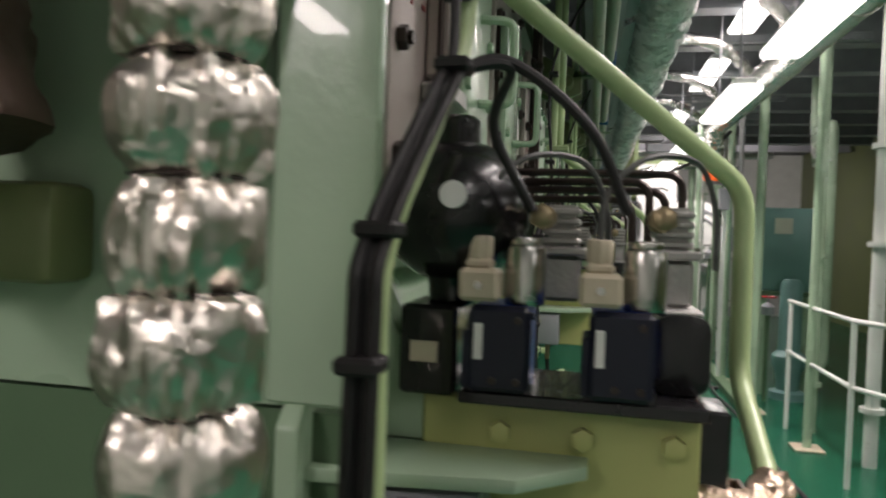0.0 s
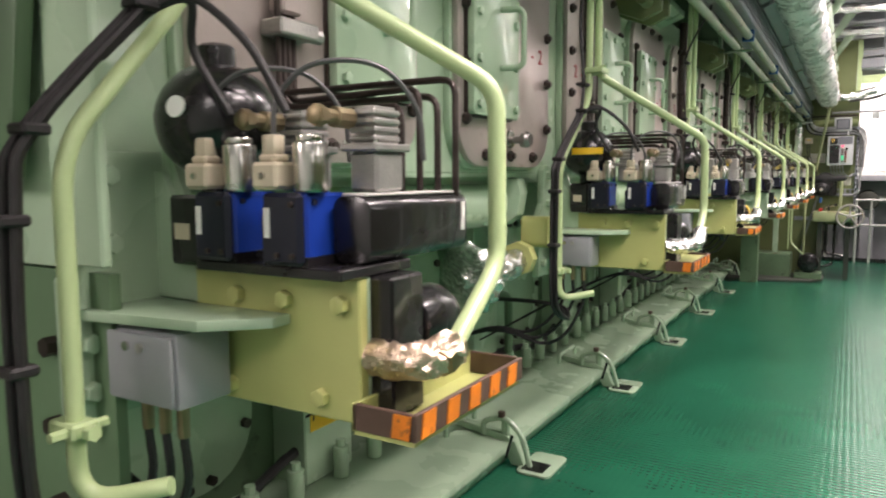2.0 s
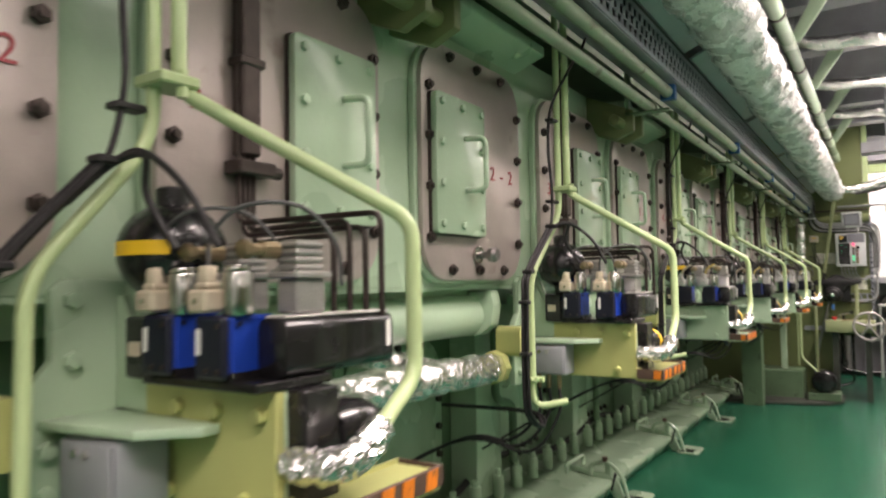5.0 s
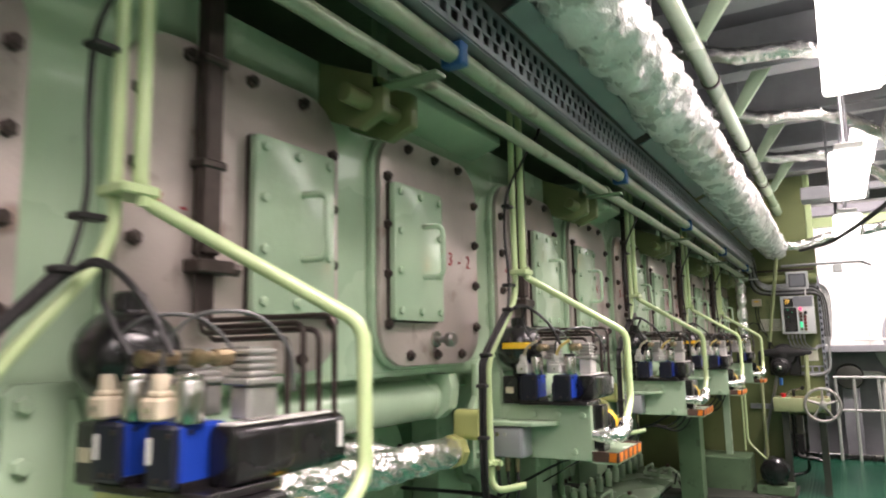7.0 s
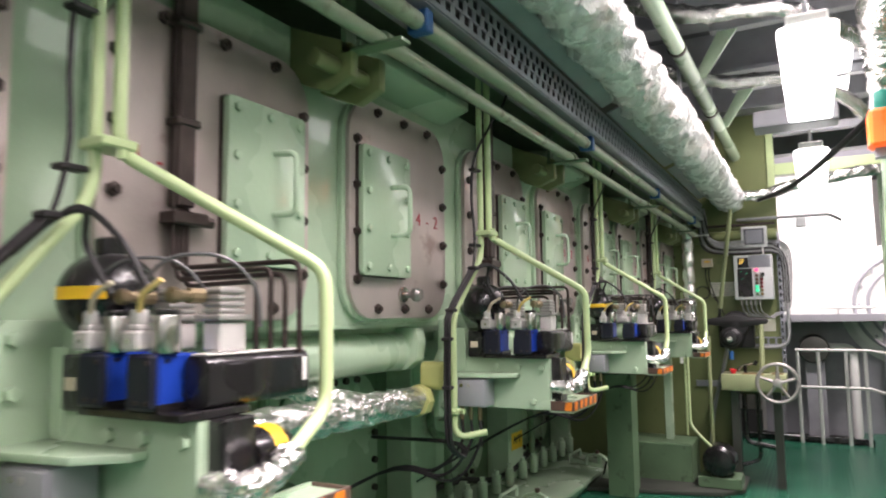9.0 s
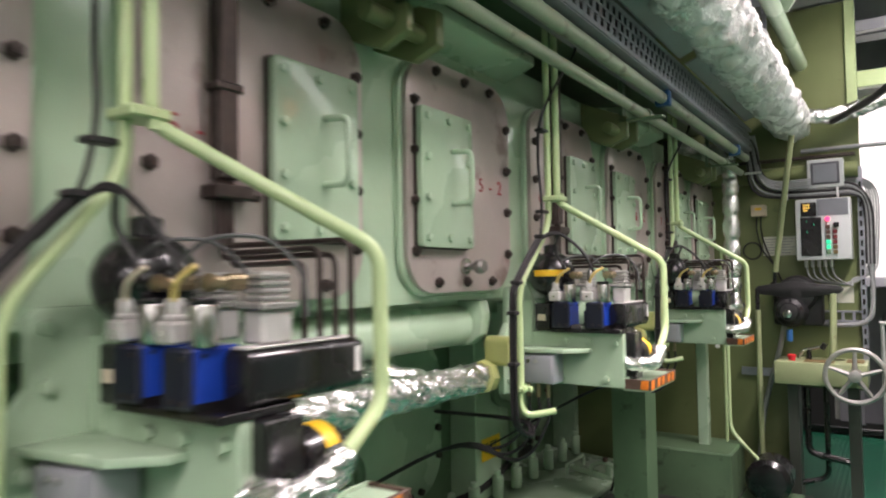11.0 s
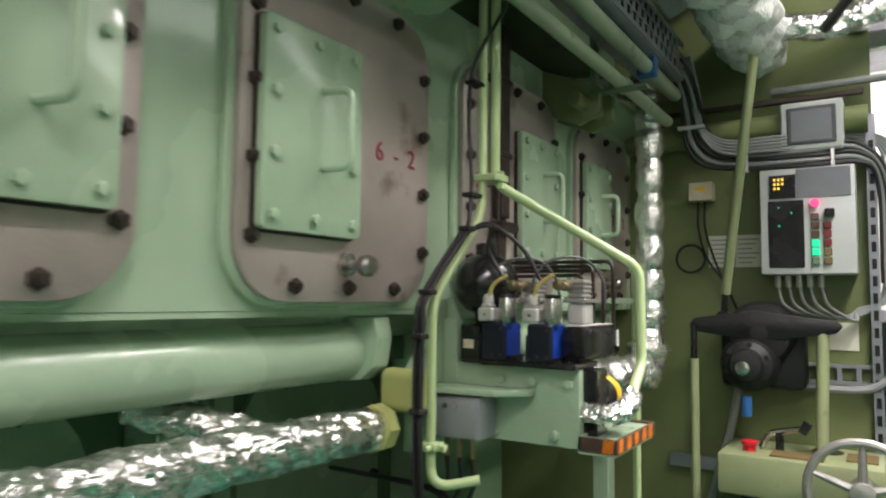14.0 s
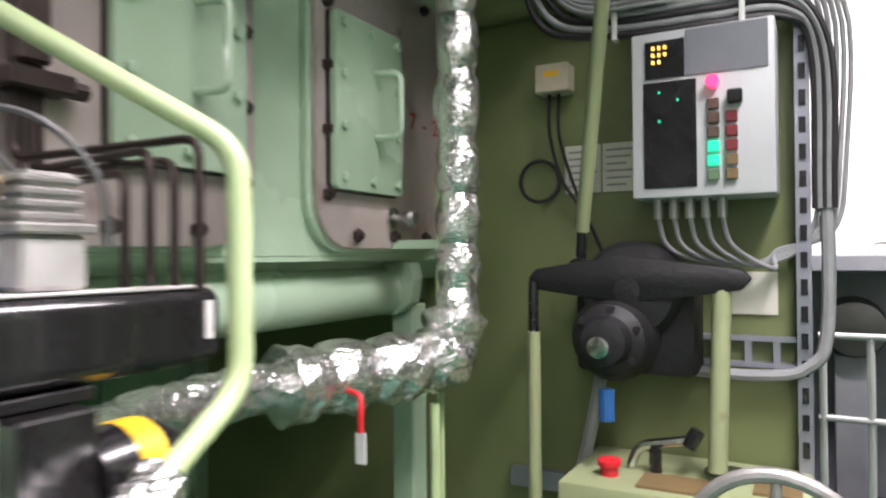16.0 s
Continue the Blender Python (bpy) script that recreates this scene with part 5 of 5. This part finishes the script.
for i in range(9):
    x, y = 1.75 + 0.3 * (i % 4), 2.2 + 1.05 * i
    h = 0.7 + 0.5 * random.random()
    t = thing("pump_set", (x, y, -0.012), "painted pump set with pipes beside the walkway", "pump", "side pumps")
    part("pump_casing", lathe(bmesh.new(), (x, y, 0.0), [(0.16, -0.012), (0.16, 0.06), (0.1, 0.08), (0.12, 0.25), (0.15, 0.32), (0.15, 0.4), (0.1, 0.45), (0.1, h), (0.07, h + 0.05)], "z", 18), MINT if i % 2 else TEAL, t)
    part("discharge_pipe", pipe([(x + 0.1, y, 0.3), (x + 0.3, y, 0.3), (x + 0.3, y, 2.6), (x + 0.3, y + 0.6, 2.6), (x + 0.3, y + 0.6, 3.2)], 0.04, 0.1), MINT if i % 3 else WHITE, t)
structure("side_coaming", B(1.18, 1.3, 5.6, 9.6, -0.012, 0.06, bevel=0.004), MINT_DARK, "dark green painted coaming at the floor edge", "coaming")
for i, (x, y, r, m) in enumerate(((1.32, 8.1, 0.025, MINT), (1.40, 8.5, 0.045, MINT), (1.28, 8.9, 0.018, WHITE), (1.48, 7.6, 0.03, CABLE_GREY), (1.36, 9.6, 0.05, MINT), (1.55, 9.2, 0.06, WHITE), (1.5, 10.6, 0.05, MINT), (1.62, 5.2, 0.035, MINT), (1.75, 4.4, 0.045, WHITE), (1.58, 3.4, 0.03, MINT))):
    t = thing("riser_pipe", (x, y, -0.012), "painted upright pipe with flanges beside the walkway", "pipe", "riser pipes")
    part("pipe_body", C((x, y, -0.012), (x, y, 3.2), r, 12), m, t)
    for h in (0.35, 1.25 + 0.1 * (i % 3), 2.1):
        part("pipe_flange", C((x, y, h), (x, y, h + 0.035), r * 1.7, 12), m, t)
for i, (x, y, z) in enumerate(((1.3, 8.3, 1.3), (1.34, 9.3, 1.1), (1.5, 6.2, 0.85), (1.42, 7.4, 0.7))):
    t = thing("valve_station", (x, y, -0.012), "small grey valve with a hand wheel on a stand", "valve", "side valves")
    part("valve_stand", C((x, y, -0.012), (x, y, z), 0.02, 10), MINT_DARK, t)
    part("valve_body", lathe(bmesh.new(), (x, y, z), [(0.03, -0.06), (0.06, -0.05), (0.06, 0.02), (0.03, 0.05), (0.012, 0.06), (0.012, 0.12)], "z", 14), GREYBOX, t)
    ring = [Vector((x + 0.07 * math.cos(a), y + 0.07 * math.sin(a), z + 0.11)) for a in np.linspace(0, 2 * math.pi, 21)]
    part("valve_wheel", tube(bmesh.new(), ring, 0.009, 6, False), RED if i == 2 else CAST, t)
sw = thing("switch_box", (1.3, 7.3, 1.3), "grey wall switch box on a steel frame", "switch box")
part("box_body", B(1.24, 1.42, 7.2, 7.34, 1.35, 1.62, bevel=0.006), GREYBOX, sw)
part("box_frame", B(1.30, 1.34, 7.34, 7.38, -0.012, 1.9), MINT, sw)
part("box_cable", tube(bmesh.new(), smooth_line([Vector((1.3, 7.27, 1.62)), Vector((1.29, 7.27, 1.8)), Vector((1.22, 7.2, 1.72)), Vector((1.2, 7.1, 1.9)), Vector((1.2, 6.95, 2.05))], 6), 0.01, 6), RUBBER, sw)
fc = thing("floor_cable", (1.1, 5.5, 0.0), "black cable lying along the floor edge", "cable")
line = smooth_line([Vector((1.13, 7.1, 0.02)), Vector((1.09, 6.3, 0.012)), Vector((1.13, 5.4, 0.012)), Vector((1.1, 4.4, 0.012)), Vector((1.14, 3.2, 0.012)), Vector((1.1, 1.5, 0.012))], 10)
part("cable", tube(bmesh.new(), line, 0.014, 8), RUBBER, fc)
for y in (6.5, 5.0):
    part("cable_clip", B(1.07, 1.16, y, y + 0.05, 0.0, 0.03, bevel=0.005), RUBBER, fc)

# Housings made up for the added aft fill.
for x in (0.75, 2.2):
    t = thing("aft_fill_lamp", (x, 11.97, 2.9), "white strip housing of the fill light added for the aft casing", "lamp", "flood lamps")
    part("housing", B(x - 0.6, x + 0.6, 11.85, 11.95, 2.88, 2.98, bevel=0.01), WHITE, t)
    part("bracket", B(x - 0.02, x + 0.02, 11.88, 11.92, 2.98, 3.5), GREYBOX, t)
# large white casing abaft the engine
drum = thing("shaft_generator", (1.6, 13.9, -0.06), "large white round generator casing", "generator")
DC = (1.75, 13.9, 1.5)
part("casing_drum", lathe(bmesh.new(), DC, [(0.002, -0.70), (0.66, -0.68), (0.74, -0.62), (0.76, 0.5), (0.6, 0.6)], "y", 48), WHITE, drum)
for r in (0.44, 0.58):
    ring = [Vector(DC) + Vector((r * math.cos(a), -0.71, r * math.sin(a))) for a in np.linspace(0, 2 * math.pi, 49)]
    part("casing_ring", tube(bmesh.new(), ring, 0.022, 8, False), GREYBOX, drum)
for i in range(16):
    a = 2 * math.pi * i / 16
    p = Vector(DC) + Vector((0.53 * math.cos(a), -0.70, 0.53 * math.sin(a)))
    part("ring_bolt", C(p, p + Vector((0, -0.03, 0)), 0.018, 6), GREYBOX, drum)
part("casing_foot", B(1.2, 2.3, 13.45, 14.4, -0.06, 0.85, bevel=0.01), WHITE, drum)
solid("screen_wall", B(0.1, 1.45, 13.4, 13.46, -0.06, 3.2), WHITE, "white painted steel screen abaft the engine", "wall panel")
sh = thing("aft_shelf", (0.95, 13.0, -0.06), "grey steel shelf plate with a rail at the aft end", "shelf")
part("shelf_plate", B(0.3, 1.5, 12.75, 13.3, 1.30, 1.39, bevel=0.006), GREYBOX, sh)
part("shelf_back", B(0.15, 1.6, 13.3, 13.34, -0.06, 1.299), GREYBOX, sh)
for x in (0.32, 1.44):
    part("shelf_leg", B(x, x + 0.05, 13.2, 13.26, -0.06, 1.299), GREYBOX, sh)
part("shelf_rail", pipe([(0.8, 12.8, 1.39), (0.8, 12.8, 1.46), (1.4, 12.8, 1.46), (1.4, 12.8, 1.39)], 0.014, 0.03, 8), WHITE, sh)
ap = thing("aft_pump", (0.75, 12.95, -0.06), "dark round pump under the aft shelf", "pump")
part("pump_body", lathe(bmesh.new(), (0.72, 12.98, 0.98), [(0.05, -0.16), (0.15, -0.14), (0.17, -0.05), (0.17, 0.15), (0.1, 0.2)], "y", 24), DARK, ap)
part("pump_stand", B(0.62, 0.82, 12.9, 13.1, -0.06, 0.83, bevel=0.006), GREYBOX, ap)
part("pump_pipe", pipe([(0.86, 13.0, 1.0), (1.12, 13.0, 1.0), (1.12, 13.0, -0.06)], 0.05, 0.12, 14), WHITE, ap)

hz = thing("bed_hose", (-1.42, 4.0, 0.16), "black corrugated hose lying along the bedplate studs", "hose")
line = smooth_line([Vector((-1.43 + 0.05 * math.sin(y * 2.3), y, 0.26 + 0.05 * math.sin(y * 4.1 + 1))) for y in np.arange(0.0, 9.6, 0.35)], 8)
part("hose_body", tube(bmesh.new(), line, 0.02, 8, True, lambda i, a, p: 0.02 + 0.003 * (i % 2)), RUBBER, hz)
for y in np.arange(0.7, 9, P):
    part("hose_clip", B(-1.47, -1.39, y, y + 0.03, 0.15, 0.3), MINT, hz)

# ceiling clutter
for k in range(7):
    y = 1.2 + 1.25 * k
    t = thing("ceiling_cable", (0.7, y, 3.1), "foil wrapped cable run sagging under the deck beams", "cable", "ceiling cables")
    line = smooth_line([Vector((-0.2, y, 3.22)), Vector((0.25, y + 0.05, 3.05)), Vector((0.7, y + 0.15, 3.02)), Vector((1.05, y + 0.5, 2.92)), Vector((1.3, y + 1.0, 2.8)), Vector((1.5, y + 1.2, 3.2))], 14)
    part("foil_wrap", tube(bmesh.new(), line, 0.045, 14, True, crumple(0.045, 24, 0.3, k * 2.0)), FOIL, t)
    b = thing("deck_bracket", (0.42, y + 0.5, 2.9), "mint painted triangular pipe bracket under the deck", "bracket", "deck brackets")
    part("bracket_arm", prism(bmesh.new(), [(0.20, 2.843), (0.26, 2.83), (0.52, 3.2), (0.40, 3.2)], "y", y + 0.5, y + 0.53, 0.002), MINT, b)
    part("bracket_bar", B(0.3, 2.0, y + 0.48, y + 0.56, 3.10, 3.16, bevel=0.004), GREYBOX, b)
cb2 = thing("cable_box", (0.6, 8.7, 2.6), "grey lamp ballast and cable box under the deck", "junction box")
part("box_body", B(0.5, 0.95, 8.1, 8.3, 2.52, 2.62, bevel=0.006), GREYBOX, cb2)
part("box_hanger", C((0.7, 8.2, 2.62), (0.7, 8.2, 3.5), 0.01, 8), GREYBOX, cb2)
part("box_cable", tube(bmesh.new(), smooth_line([Vector((0.4, 9.9, 2.35)), Vector((0.7, 8.9, 2.3)), Vector((1.1, 7.6, 2.42)), Vector((1.25, 7.0, 2.6))], 8), 0.018, 8), RUBBER, cb2)
# labels on the lower columns
for text, y in (("FORE", 1.57), ("AFT", 8.85)):
    s = thing("bearing_sign", (-1.375, y, 0.45), f"yellow sign with black letters {text}", "sign", "yellow signs")
    part("sign_plate", B(-1.38, -1.377, y - 0.11, y + 0.11, 0.37, 0.5), YELLOW, s)
    lettering(text, 0.085, Matrix.Translation((-1.3765, y, 0.44)) @ ON_X, INKB, s)
solid("tape_patch", B(-1.38, -1.377, 1.49, 1.65, 0.6, 0.73), BLUE_TAPE, "blue tape patch on the green column", "tape")
ch = thing("hanging_chain", (-1.37, 1.72, 1.2), "thin steel chain hanging on the green column", "chain")
link = [Vector((0.010 * math.cos(a), 0.0, 0.017 * math.sin(a))) for a in np.linspace(0, 2 * math.pi, 11)]
for i in range(26):
    turned = pose(-1.365, 1.70 + 0.012 * math.sin(i * 0.35), 1.16 - 0.027 * i, 0, 0, 90 * (i % 2))
    part("chain_link", tube(bmesh.new(), [turned @ p for p in link], 0.0035, 5, False), KNOB, ch)
part("chain_hook", C((-1.381, 1.70, 1.18), (-1.35, 1.70, 1.18), 0.006, 8), KNOB, ch)

# cable loom, branch duct and beams above the control stand
lm = thing("cable_loom", (-0.06, 10.05, 2.0), "loom of black and grey cables hanging from the tray end", "cable")
for i in range(5):
    e = 0.017 * i
    line = smooth_line([Vector((-0.1 + e, 9.72, 2.26)), Vector((-0.1 + e, 9.9, 2.25)), Vector((-0.1 + e, 10.03, 2.16)), Vector((-0.09 + e, 10.06, 2.03 + e)), Vector((-0.03 + e, 10.075, 1.955 + e)), Vector((0.1, 10.08, 1.93 + e)), Vector((0.22, 10.085, 1.925 + e)), Vector((0.34, 10.09, 1.925 + e)), Vector((0.48, 10.12, 1.925 + e)), Vector((0.535 + e * 0.5, 10.14, 1.85)), Vector((0.54 + e * 0.5, 10.14, 1.5))], 7)
    part("cable", tube(bmesh.new(), line, 0.0085, 8), RUBBER if i % 2 == 0 else CABLE_GREY, lm)
for x, y, z in ((-0.07, 10.045, 2.1), (0.12, 10.085, 1.96), (0.4, 10.1, 1.96)):
    part("cable_tie", B(x - 0.05 if z > 2 else x - 0.006, x + 0.05 if z > 2 else x + 0.006, y - 0.016, y + 0.014, z - (0.006 if z > 2 else 0.045), z + (0.006 if z > 2 else 0.05), bevel=0.002), LABEL, lm)
bd = thing("branch_duct", (0.3, 10.05, 2.45), "thin foil wrapped hose leaving the end of the lagged duct", "duct")
line = dense([(0.2, 9.98, 2.42), (0.4, 10.05, 2.40), (0.7, 10.1, 2.5), (1.2, 10.15, 2.56), (1.6, 10.3, 2.6)], 0.012, 0.12)
part("foil_wrap", tube(bmesh.new(), line, 0.045, 24, True, creased(0.045, 20, 0.3, 4.0, 8.0)), FOIL, bd)
fr = thing("end_frame", (0.5, 10.22, 0.0), "yellow-green painted steel frame above the control stand", "frame")
part("frame_post", B(0.462, 0.52, 10.18, 10.26, 2.421, 3.16, bevel=0.004), PIPE, fr)
part("frame_beam", B(0.521, 1.9, 10.2, 10.28, 2.60, 2.70, bevel=0.004), PIPE, fr)
part("frame_beam", B(0.521, 1.9, 10.2, 10.26, 2.95, 3.02, bevel=0.004), GREYBOX, fr)
pr = thing("aft_pipe_rail", (0.5, 10.15, 2.2), "thin grey conduit running aft from the gauge", "pipe")
part("conduit", pipe([(0.2, 10.15, 2.225), (0.9, 10.15, 2.225), (1.0, 10.6, 2.225)], 0.014, 0.06, 8), CABLE_GREY, pr)
part("conduit_lamp", B(0.66, 0.74, 10.11, 10.19, 2.13, 2.21, bevel=0.008), CASE, pr)
